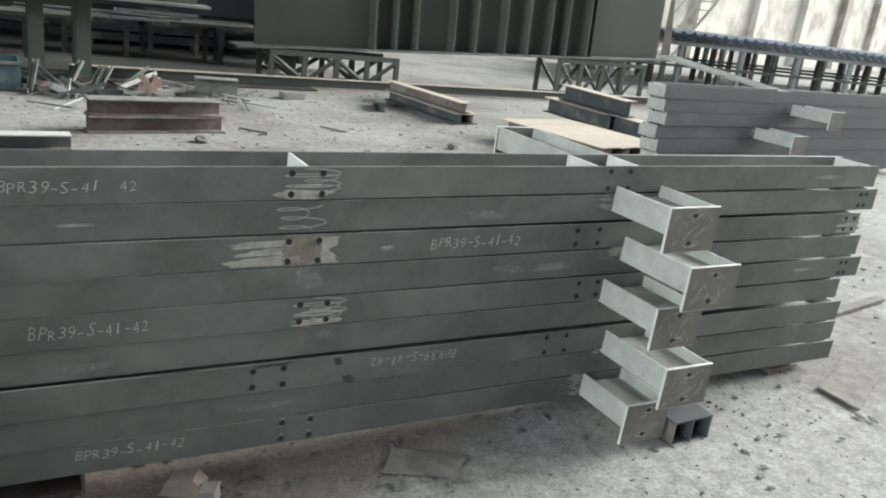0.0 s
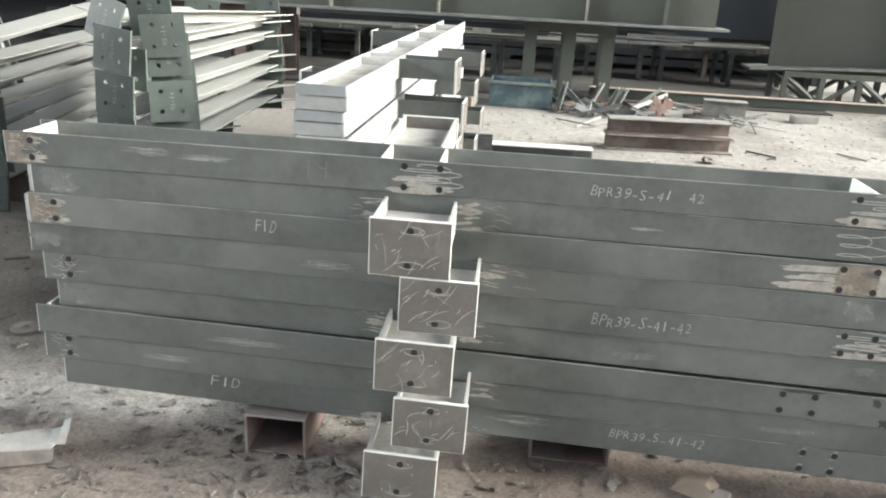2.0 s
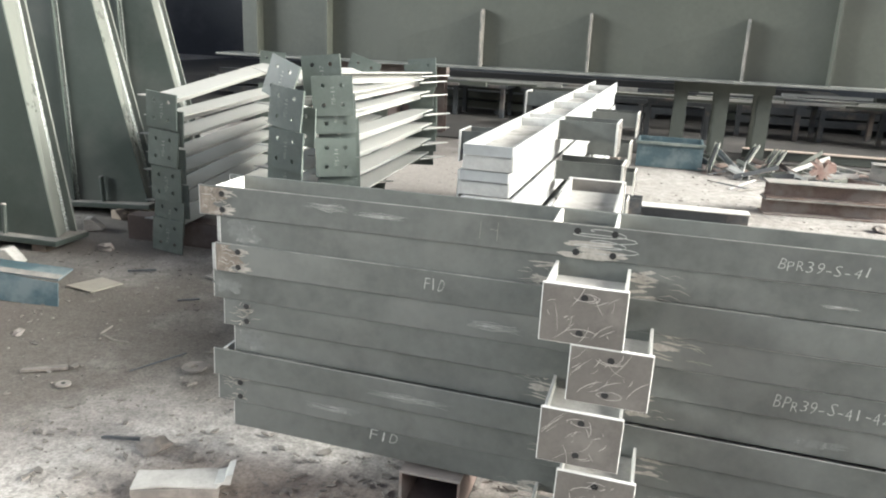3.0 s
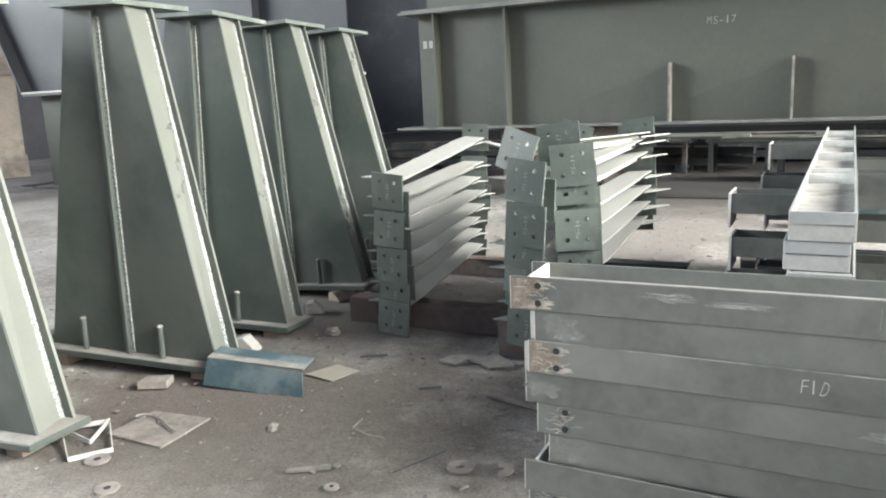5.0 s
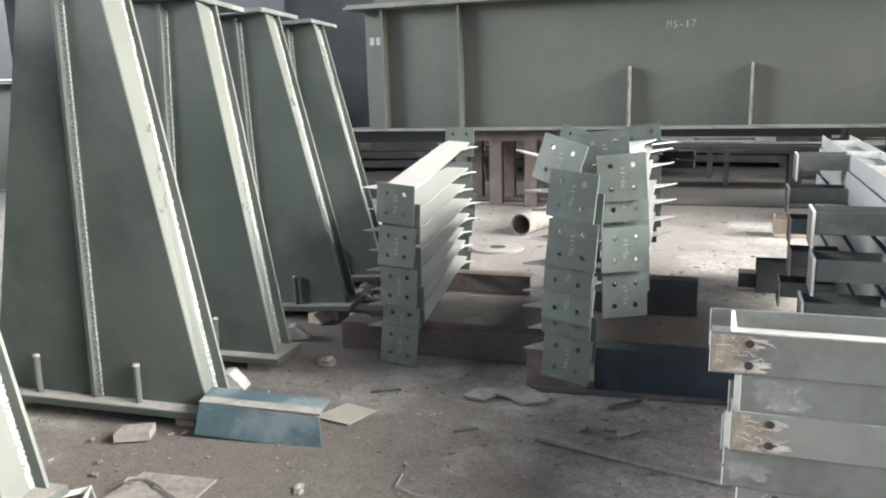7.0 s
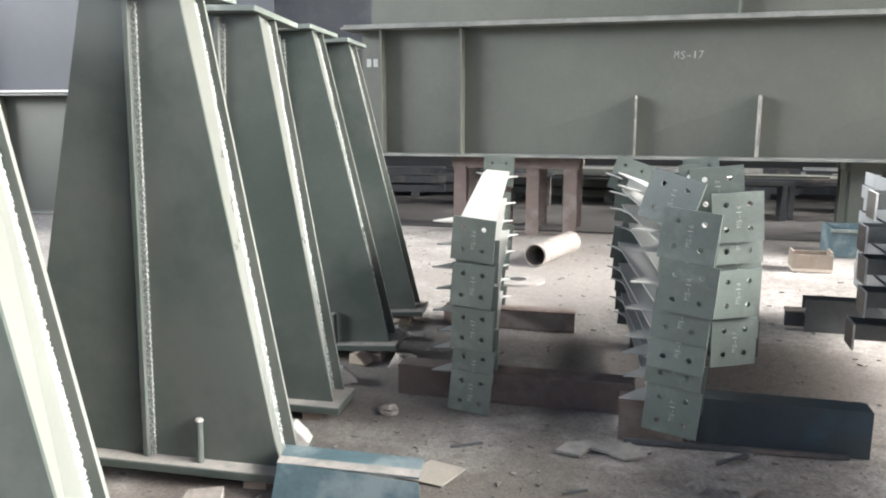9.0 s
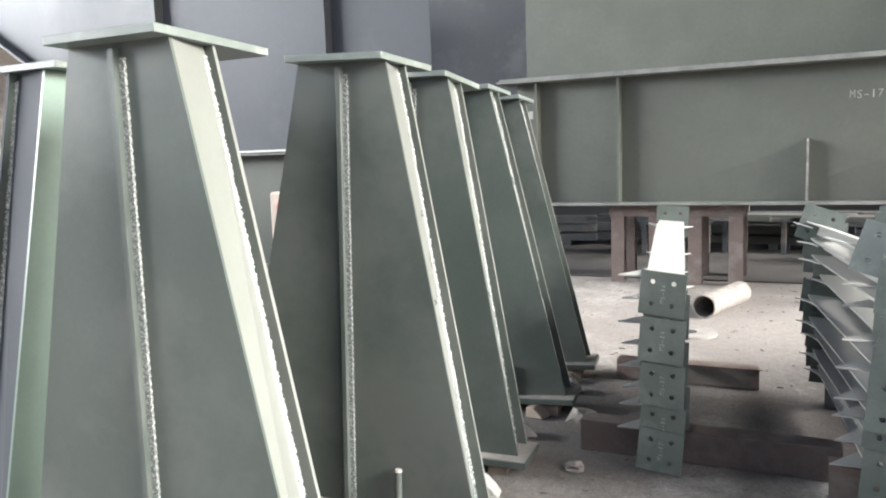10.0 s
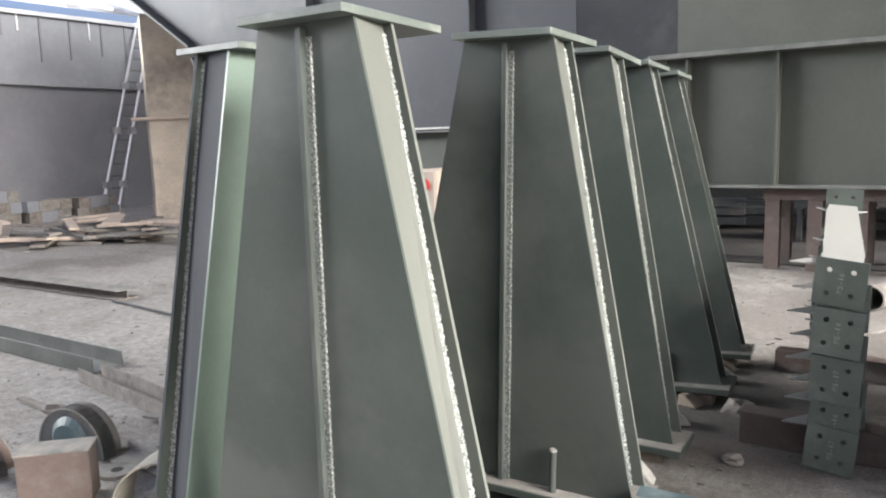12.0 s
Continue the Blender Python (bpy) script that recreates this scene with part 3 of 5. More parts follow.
def on(k, x, dz):
    """Beam k's own coordinates of a point x along the yard, dz below the beam's top edge."""
    return x - LEFT[k], 0.095 - dz


FRONT_L = ((1, -1.038, -0.822, 0.905), (3, -0.955, -0.745, 0.747), (5, -1.017, -0.80, 0.560), (7, -0.962, -0.752, 0.382), (8, -1.042, -0.826, 0.198))
FRONT_R = ((1, 1.418, 1.65, 0.943), (3, 1.503, 1.745, 0.752), (5, 1.444, 1.665, 0.59), (7, 1.497, 1.728, 0.378), (8, 1.438, 1.652, 0.2))
REACH_R = (2.435, 2.375, 2.424, 2.374, 2.454)
for i, (k, xa, xb, zt) in enumerate(FRONT_L + FRONT_R):
    b = beams[k]
    left = i < 5
    inv = b.matrix_basis.inverted()
    s = stub(b, xa - LEFT[k], xb - LEFT[k], (inv @ Vector((xa, 2.7, zt))).z, -0.0005, (2.505 if left else REACH_R[i - 5]) - 2.70 - SET[k], i + 3)
for xa, xb in ((-1.085, -0.885), (1.336, 1.53)):
    stub(beams[0], xa - LEFT[0], xb - LEFT[0], 0.099, 0.1905, 0.66, 40, plate_h=0.15)

# bolt hole groups with scraped paint and chalk
GROUPS = ((0, 0.285, 0.045, 0.03, 1), (2, 0.285, 0.045, 0.03, 2), (4, 0.33, 0.042, 0.027, 1), (6, 0.20, 0.046, 0.026, 0), (8, 0.30, 0.046, 0.028, 3),
          (0, -0.93, 0.05, 0.03, 1), (0, 1.43, 0.045, 0.03, 0), (2, 1.33, 0.05, 0.025, 0), (4, 1.38, 0.045, 0.025, 0), (6, 1.27, 0.045, 0.03, 0),
          (2, 2.84, 0.03, 0.025, 1), (4, 2.90, 0.02, 0.025, 0), (1, 2.90, 0.02, 0.025, 0))
for i, (k, x, hx, hz, style) in enumerate(GROUPS):
    px, pz = on(k, x, 0.048)
    y = -0.0006
    if style == 1:
        bm = grind(bmesh.new(), px, pz - 0.02, 0.19, 0.045, y, 60 + i, 10)
        part("bare_patch", bm, SCRAPE, beams[k])
        bm = scribble(bmesh.new(), px + 0.03, pz + 0.008, 0.19, 0.06, y - 0.0006, i, 4, 0.0022)
        part("chalk_scribble", bm, CHALK, beams[k])
    if style == 2:
        part("bare_patch", grind(bmesh.new(), px - 0.09, pz, 0.26, 0.07, y, 65, 14), SCRAPE, beams[k])
        part("bare_patch", torn(bmesh.new(), px - 0.07, px + 0.11, pz, 0.088, y - 0.0004, 62), BROWN, beams[k], "bare rusty patch round the bolt holes")
        part("bare_patch", torn(bmesh.new(), px + 0.05, px + 0.11, pz, 0.08, y - 0.0008, 64), SCRAPE, beams[k])
        part("chalk_scribble", scribble(bmesh.new(), px - 0.02, pz + 0.1, 0.16, 0.08, y, 8, 3, 0.0018), CHALK, beams[k])
    if style == 3:
        for q in (-hx, hx):
            for r in (-hz, hz):
                part("bare_patch", grind(bmesh.new(), px + q, pz + r, 0.036, 0.03, y, 80 + i, 7), SCRAPE, beams[k])
    hole_each(beams[k], [(px + q, pz + r) for q in (-hx, hx) for r in (-hz, hz)], y - 0.0014)
for k in (0, 2, 4, 7):
    px, pz = on(k, LEFT[k] + 0.08, 0.048)
    if k < 4:
        part("bare_patch", torn(bmesh.new(), 0.002, px + 0.02, pz, 0.086, -0.0003, 90 + k), BROWN, beams[k], "paint burnt off round the bolt holes")
        part("bare_patch", torn(bmesh.new(), px - 0.005, px + 0.05, pz - 0.028, 0.024, -0.0006, 40 + k), SCRAPE, beams[k])
        part("bare_patch", torn(bmesh.new(), px - 0.005, px + 0.04, pz + 0.026, 0.02, -0.0006, 140 + k), SCRAPE, beams[k])
    bm, g = bmesh.new(), random.Random(70 + k)
    for q in range(16):
        z0, xa = pz + g.uniform(-0.04, 0.04), g.uniform(0.006, px + 0.01)
        L, w = g.uniform(0.012, 0.05), g.uniform(0.0015, 0.0045)
        ribbon(bm, [(xa, z0), (xa + 0.4 * L, z0 + g.uniform(-0.006, 0.006)), (xa + 0.8 * L, z0 + g.uniform(-0.009, 0.009)), (xa + L, z0 + g.uniform(-0.012, 0.012))], -0.0009, w)
    part("scratch", bm, SCRAPE, beams[k])
    hole_each(beams[k], [(px, pz - 0.025), (px, pz + 0.025)], -0.0022)
for k in (1, 2):
    part("end_lug", B(-0.014, -0.002, 0.004, 0.012, 0.006, 0.088), BARE, beams[k], "bare lug at the beam's end")
for k, dx, w, h in ((1, 0.08, 0.13, 0.08), (3, 0.05, 0.1, 0.06), (5, 0.06, 0.12, 0.07)):
    px, pz = on(k, LEFT[k] + dx, 0.05)
    part("chalk_smear", patch(bmesh.new(), px, pz, w, h, -0.0003, 33 + k), SMEAR, beams[k], "scuffed pale patch on the primer")
for k, x, dz, rx, rz in ((0, -1.72, 0.03, 0.07, 0.012), (0, -1.55, 0.04, 0.09, 0.01), (3, -1.2, 0.05, 0.09, 0.014), (6, -1.45, 0.05, 0.14, 0.012), (8, -0.6, 0.03, 0.1, 0.016),
                         (3, 1.2, 0.05, 0.1, 0.014), (4, 2.6, 0.04, 0.1, 0.012), (0, 2.6, 0.05, 0.12, 0.008), (2, 0.55, 0.05, 0.03, 0.008), (1, -0.3, 0.05, 0.05, 0.006), (7, -1.7, 0.05, 0.1, 0.01), (5, 1.9, 0.05, 0.1, 0.01)):
    px, pz = on(k, x, dz)
    part("chalk_smear", patch(bmesh.new(), px, pz, rx * 2, rz * 1.8, -0.0003, int(100 + 10 * x + k)), SMEAR, beams[k])
    g = random.Random(int(50 + 10 * x + k))
    bm = bmesh.new()
    for q in range(11):
        z0 = pz + rz * g.uniform(-0.8, 0.8)
        ribbon(bm, [(px - rx * g.uniform(0.3, 1), z0), (px, z0 + rz * g.uniform(-0.5, 0.5)), (px + rx * g.uniform(0.3, 1), z0 + rz * g.uniform(-0.6, 0.6))], -0.001, 0.0011)
    part("chalk_stroke", bm, CHALK, beams[k])
for k, x, dz, text, width, height in ((0, -0.468, 0.062, "BPR39-S-41  42", 0.31, 0.03), (2, 0.70, 0.062, "BPR39-S-41-42", 0.34, 0.036), (4, -0.421, 0.065, "BPR39-S-41-42", 0.29, 0.036), (8, -0.325, 0.05, "BPR39-S-41-42", 0.29, 0.03),
                                      (2, -1.413, 0.06, "FID", 0.062, 0.036), (8, -1.582, 0.042, "FID", 0.1, 0.036)):
    px, pz = on(k, x, dz)
    writing(text, width, height, CHALK, beams[k], pose(px, -0.0014, pz), seed=k)
px, pz = on(0, -1.23, 0.045)
bm = ribbon(bmesh.new(), [(px - 0.02, pz + 0.025), (px - 0.022, pz - 0.025)], -0.001, 0.003)
ribbon(bm, [(px + 0.03, pz + 0.025), (px + 0.028, pz - 0.028)], -0.001, 0.003)
ribbon(bm, [(px + 0.008, pz + 0.005), (px + 0.03, pz + 0.002)], -0.001, 0.003)
part("chalk_stroke", bm, SCRAPE, beams[0])
px, pz = on(6, 0.85, 0.02)
writing("BPR39-S-41-42", 0.32, 0.034, CHALK, beams[6], pose(px, -0.0014, pz, 0, 180, 0))

for k, x, dz, w, h, mat, name in ((6, 0.21, 0.008, 0.12, 0.016, OIL, "oil_stain"), (6, 0.46, 0.085, 0.05, 0.03, OIL, "oil_stain"), (6, 0.42, 0.02, 0.03, 0.03, OIL, "oil_stain"), (3, 0.31, 0.04, 0.09, 0.07, SMEAR, "chalk_smear"),
                                  (5, 0.37, 0.03, 0.05, 0.04, SMEAR, "chalk_smear"), (3, 1.02, 0.05, 0.14, 0.035, SMEAR, "chalk_smear"), (5, -0.3, 0.06, 0.2, 0.03, SMEAR, "chalk_smear"), (1, 0.9, 0.06, 0.16, 0.03, SMEAR, "chalk_smear"), (7, 0.2, 0.05, 0.2, 0.025, SMEAR, "chalk_smear")):
    px, pz = on(k, x, dz)
    part(name, patch(bmesh.new(), px, pz, w, h, -0.0002, int(300 + 10 * x + k)), mat, beams[k])

# supports under the stack
for x, w, h, mat, yb in ((-1.37, 0.2, 0.145, RUST, 2.70), (-0.42, 0.26, 0.115, RUST, 2.82), (1.78, 0.2, 0.10, MILL, 2.42), (2.7, 0.16, 0.03, RUST, 2.72)):
    s = thing("support_channel", "short steel channel packing under the beam stack", "channel", pose(x, yb, 0))
    part("web", B(-w / 2, w / 2, 0, 0.75, h - 0.008, h), mat, s)
    part("leg", B(-w / 2, -w / 2 + 0.008, 0, 0.75, 0, h - 0.008), mat, s)
    part("leg", B(w / 2 - 0.008, w / 2, 0, 0.75, 0, h - 0.008), mat, s)
    part("floor_plate", B(-w / 2, w / 2, 0.01, 0.75, 0, 0.006), mat, s)
    if x > 0:
        part("rib", B(-0.004, 0.004, 0.0, 0.75, 0, h - 0.008), mat, s)


# ---- pale beam stack behind ----
turn = math.degrees(math.atan2(-0.115, 4.12))
for k in range(9):
    b = girt_beam(4.12, 0.19, label="grey primed steel H beam with stubs, stacked, light put into its pale colour", stiff=[1.0, 1.2, 1.95, 2.75, 3.6] if k == 0 else [0.02, 4.0], mat=LIT_PALE)
    part("end_cover", B(-0.006, 0.0, 0.004, 0.186, 0.002, 0.05), BARE, b)
    part("end_cover", B(-0.012, 0.0, 0.004, 0.186, 0.056, 0.094), LIT_PALE, b)
    b.matrix_basis = pose(-1.296 + (0.012, 0, 0.015, -0.01, 0.02, 0, 0.01, -0.01, 0)[k], 3.35 + (0, 0.01, -0.015, -0.02, 0.03, 0, 0.02, -0.02, 0)[k], 1.108 - 0.096 * (k + 1), 0, 0, 90 + turn)
    b["group"] = "beams of the rear stack"
    for sx, dk in ((1.1, 0), (2.6, 1)):
        if k % 2 == dk:
            stub(b, sx - 0.1, sx + 0.1, 0.0945, -0.0005, -0.27 - 0.02 * (k % 3), k + 12, flange=GREY)
        else:
            stub(b, sx - 0.1 + 0.03, sx + 0.13, 0.0945, 0.1905, 0.46 + 0.02 * (k % 3), k + 12, flange=GREY)
for y in (3.6, 6.9):
    s = thing("support_beam", "dark steel beam packing under the rear beam stack", "beam", pose(-1.8, y, 0))
    for ya in (0, 0.14):
        part("flange", B(0, 0.95, ya, ya + 0.01, 0, 0.235), MILL, s)
    part("web", B(0, 0.95, 0.01, 0.14, 0.11, 0.12), MILL, s)

# ---- third beam stack, out by the sheets ----
for k in range(7):
    # bluish grey primer, darkened to put this stack's shade into its colour
    b = girt_beam(4.8, 0.19, h=0.125, label="blue-grey primed steel H beam in a far stack, shade put into its colour", stiff=[0.03, 2.0], mat=SHADED_GREY)
    part("end_cover", B(-0.03, -0.002, 0.0, 0.19, 0.01, 0.115), BARE, b, "pale bare end plate")
    b.matrix_basis = pose(4.9 + 0.04 * ((k * 7) % 3), 6.0 + 0.01 * (k % 2), 0.955 - 0.127 * (k + 1), 0, 0, 4)
    b["group"] = "beams of the far stack"
    if k in (1, 3):
        stub(b, 2.0 - 0.25 * (k - 1), 2.25 - 0.25 * (k - 1), 0.125, -0.0005, -0.45, 30 + k, h=0.12, plate_h=0.19)


# ---- tapered columns ----
def tapered_column(m, face=None, side=None, rear=0.3):
    """Tapered stub column: wide middle plate, a box on each side of it, ribs, base and cap plates."""
    ob = thing("tapered_column", "dark green primed tapered steel column with base and cap plates", "column", m, "row of tapered columns")
    zb, zt = 0.085, 2.036
    # sides default to the green primer with light put into its colour
    face, side = face or GREEN, side or LIT_GREEN
    part("base_plate", B(-0.655, 0.655, -0.3, 0.04, 0.05, zb), GREEN, ob, "dark base plate", bevel=0.003)
    part("dust_layer", B(-0.648, 0.648, -0.293, 0.033, zb, zb + 0.002), DUST, ob, "grey dust settled on the base plate")
    part("cap_plate", B(-0.222, 0.222, -0.295, rear, zt, zt + 0.028), PLATE_GREEN, ob, bevel=0.002)
    part("middle_plate", P([(-0.595, zb), (0.595, zb), (0.205, zt), (-0.205, zt)], -0.008, 0.008), GREEN, ob)
    yf, t, wg = -0.212, 0.012, random.Random(61)
    part("face_plate", P([(-0.597, zb), (0.597, zb), (0.203, zt), (-0.203, zt)], yf, yf + t), face, ob)
    for sx in (-1, 1):
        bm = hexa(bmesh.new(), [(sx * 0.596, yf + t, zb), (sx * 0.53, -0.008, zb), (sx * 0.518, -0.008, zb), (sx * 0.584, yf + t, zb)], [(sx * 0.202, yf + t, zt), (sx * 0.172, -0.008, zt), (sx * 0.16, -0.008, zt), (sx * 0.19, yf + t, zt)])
        part("side_plate", bm, side, ob, "side plate, light or shade put into its colour")
        bm = bmesh.new()
        for i in range(290):
            f = i / 289
            x, z = 0.53 + (0.172 - 0.53) * f, zb + (zt - zb - 0.04) * f
            slope, out, reach = 0.345 - 0.19 * f, wg.uniform(0.012, 0.02), wg.uniform(0.018, 0.031)
            ring = [(sx * (x - 0.002), -0.0085), (sx * (x + out), -0.0085), (sx * (x + 0.7 * out + slope * 0.015), -0.021), (sx * (x + 0.002 + slope * reach), -0.0085 - reach)]
            tip = -wg.uniform(0, 0.004)
            hexa(bm, [(a, b, z) for a, b in ring], [(a - sx * 0.0015, b + tip, z + wg.uniform(0.0052, 0.0072)) for a, b in ring])
        part("weld_bead", bm, WELD, ob)
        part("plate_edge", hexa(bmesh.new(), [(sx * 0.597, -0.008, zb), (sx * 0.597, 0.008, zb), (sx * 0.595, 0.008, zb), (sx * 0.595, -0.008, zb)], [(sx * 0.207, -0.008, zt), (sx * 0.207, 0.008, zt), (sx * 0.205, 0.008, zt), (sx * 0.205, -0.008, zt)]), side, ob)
    part("rib", B(-0.011, 0.011, yf - 0.034, yf, zb, zt - 0.02), GREEN, ob, bevel=0.002)
    bm = bmesh.new()
    for i in range(150):
        z = zb + (zt - zb - 0.05) * i / 150
        box(bm, -0.026 - 0.0016 * ((i * 5) % 3), -0.011, yf - 0.009 - 0.0015 * (i % 2), yf - 0.0005, z, z + 0.0118)
    part("weld_bead", bm, GREEN, ob, "painted weld seam along the rib")
    part("rear_rib", P([(0.008, zb), (0.032, zb), (rear - 0.06, zt), (0.008, zt)], -0.008, 0.008, "x"), GREEN, ob)
    bm = bmesh.new()
    for i in range(290):
        z = zb + (zt - zb - 0.05) * i / 290
        box(bm, 0.011, 0.029 + 0.0016 * ((i * 7) % 4), yf - 0.010 - 0.002 * (i % 2), yf - 0.0005, z, z + 0.0055 + 0.001 * (i % 3))
    part("weld_bead", bm, WELD, ob)
    for x in (-0.31, 0.25):
        lug = part("lug", tube(bmesh.new(), (x, yf - 0.03, zb), (x, yf - 0.03, zb + 0.19), 0.016, n=12), GREEN, ob)
        part("lug_head", tube(bmesh.new(), (x, yf - 0.03, zb + 0.19), (x, yf - 0.03, zb + 0.2), 0.02, 0.014, n=12), DUST, lug)
    for sx in (-1, 1):
        for y in (-0.2, -0.04):
            part("packing_block", B(sx * 0.5 - 0.05, sx * 0.5 + 0.05, y - 0.06, y + 0.06, -0.04, 0.05), WOOD, ob)
    return ob


# each stands a little askew on its packing
COLS = ((-5.115, 3.003, -0.012, -0.7, -0.7, 3.8), (-5.015, 4.029, 0.011, 0.3, 1.8, 5.8), (-5.078, 4.753, 0.001, -2.6, 1.25, 5.4), (-5.094, 5.716, 0.003, -0.8, -1.95, 6.6), (-5.174, 6.548, -0.006, -0.5, -2.4, 8.0))
first = tapered_column(pose(*COLS[0]))
for c in COLS[1:]:
    copy_thing(first, pose(*c))
turned = tapered_column(pose(-6.12, 3.37, 0, 0, 0, 90), FACE_LIT, SIDE_SHADED, 0.12)
turned["label"] = "tapered steel column with a pale green face, turned sideways, light and shade in its colours"


# ---- braces with drilled end plates, in three stacks ----
def brace(length, seed, pw, ph, label, turn=0, lift=0.0):
    """Flat blade with a rib under it, an upright drilled plate at each end and pointed gussets. Runs along +y from 0; the plates' top is at z=0."""
    g = random.Random(seed)
    ob = thing("brace", label, "brace")
    w, zc = 0.085, -0.035 if seed < 40 else -0.1
    part("blade", P([(-w, 0.07), (-0.02, 0.01), (0.02, 0.01), (w, 0.07), (w * 1.15, 0.3), (w, length - 0.01), (-w, length - 0.01), (-w * 1.15, length - 0.3)], zc - 0.004, zc + 0.004, "z"), BLADE, ob)
    part("rib", B(-0.004, 0.004, 0.01, length - 0.01, zc - 0.06, zc - 0.004), BLADE, ob)
    for y0, sgn in ((0, -1), (length, 1)):
        e = part("end_plate", drilled_plate(pw, ph, 0.005, 0.0125), BRACE_PLATE, ob, "green primed plate with four bolt holes", m=pose(0, y0, lift * (sgn > 0), g.uniform(-2, 3), 0 if sgn < 0 else g.uniform(-2.5, 2.5), turn if sgn < 0 else g.uniform(-4, 4)))
        if sgn < 0:
            writing(("MS-16", "MS-17", "MS-14")[seed % 3], 0.1, 0.024, CHALK, e, pose(0.014, -0.0062, -0.72 * ph, 0, -90, 0), "stencil_mark", 0.4)
    for sx, yc, s, reach in ((-1, 0.14, 1, 0.225), (1, length - 0.03, -1, 0.15 if seed < 40 else 0.22), (-1, length - 0.03, -1, 0.16)):
        bm = P([(sx * 0.07, yc), (sx * reach, yc - 0.02 * s), (sx * (reach - 0.06), yc + 0.07 * s), (sx * 0.07, yc + 0.2 * s)], zc - 0.03, zc - 0.023, "z")
        part("gusset", bm, BLADE, ob, "pointed gusset plate")
    return ob


def brace_stack(rows, back, seed, pw, ph, rise=1.0):
    """Braces piled on one another, highest first. Each row: place and height of its near plate's top edge, the plate's lean and its turn."""
    g = random.Random(seed)
    for i, (x, y, z, lean, yaw) in enumerate(rows):
        d = Vector(back) - Vector((x, y))
        along = math.degrees(math.atan2(-d.x, d.y)) + g.uniform(-1, 1)
        br = brace(d.length - 0.02 + g.uniform(-0.03, 0.03), seed * 10 + i, pw, ph, "green primed steel brace with drilled end plates, stacked", yaw - along, 0.075 if seed == 3 and i == 0 else 0.01)
        br.matrix_basis = pose(x, y, z, rise if i == 0 else 0.8 if seed == 3 else -0.4, lean, along)
        br["group"] = "stacked braces"


brace_stack(((-3.756, 4.802, 1.042, 5, -3), (-3.75, 4.85, 0.93, 2, 0), (-3.762, 4.812, 0.806, 4, -4), (-3.755, 4.85, 0.69, 2, 2), (-3.765, 4.822, 0.575, 3, -2), (-3.75, 4.86, 0.46, 1, 0), (-3.762, 4.836, 0.36, 5, -2), (-3.768, 4.815, 0.234, 6, -1)), (-4.03, 6.72), 3, 0.222, 0.222, 3.5)
brace_stack(((-2.798, 4.59, 1.292, 18, -24), (-2.742, 4.488, 1.155, 6, -18), (-2.74, 4.6, 1.05, 4, -10), (-2.742, 4.462, 0.928, 4.5, -15), (-2.758, 4.485, 0.795, 6, -15), (-2.765, 4.5, 0.66, 5, -14), (-2.772, 4.515, 0.575, 5, -12), (-2.76, 4.58, 0.45, 3, -8), (-2.776, 4.535, 0.346, 5, -12)), (-2.985, 6.36), 5, 0.245, 0.222, -2.2)
brace_stack(((-2.645, 4.69, 1.325, -6, 5), (-2.556, 4.64, 1.22, -4, 15), (-2.55, 4.665, 1.12, -4, 20), (-2.54, 4.70, 0.98, -3, 20), (-2.53, 4.64, 0.878, -1.5, 27), (-2.53, 4.70, 0.76, -2, 22), (-2.53, 4.675, 0.645, -1, 28)), (-2.62, 6.5), 7, 0.228, 0.218, -2.6)
# bearers under the braces
for x0, x1, y, h, mat, lab in ((-4.24, -2.95, 5.02, 0.17, MAUVE, "red oxide steel channel bearer on the floor"), (-4.35, -3.39, 6.45, 0.14, RUST, "dull brown steel channel bearer on the floor"),
                               (-3.02, -2.72, 4.70, 0.2, MAUVE, "red oxide steel channel bearer under braces"), (-2.68, -1.9, 4.76, 0.225, DARKBLUE, "dark blue steel channel bearer on the floor"), (-3.0, -2.2, 6.2, 0.235, MILL, "dark steel beam bearer under braces")):
    c = thing("bearer_channel", lab, "channel", pose(x0, y, 0))
    L = x1 - x0
    part("web", B(0, L, 0.0, 0.01, 0.01, h - 0.01), mat, c)
    part("flange", B(0, L, 0.0, 0.13, h - 0.01, h), mat, c)
    part("flange", B(0, L, 0.0, 0.13, 0, 0.01), mat, c)
    part("stiffener", B(0.4 * L, 0.4 * L + 0.01, 0.01, 0.12, 0.01, h - 0.01), mat, c)


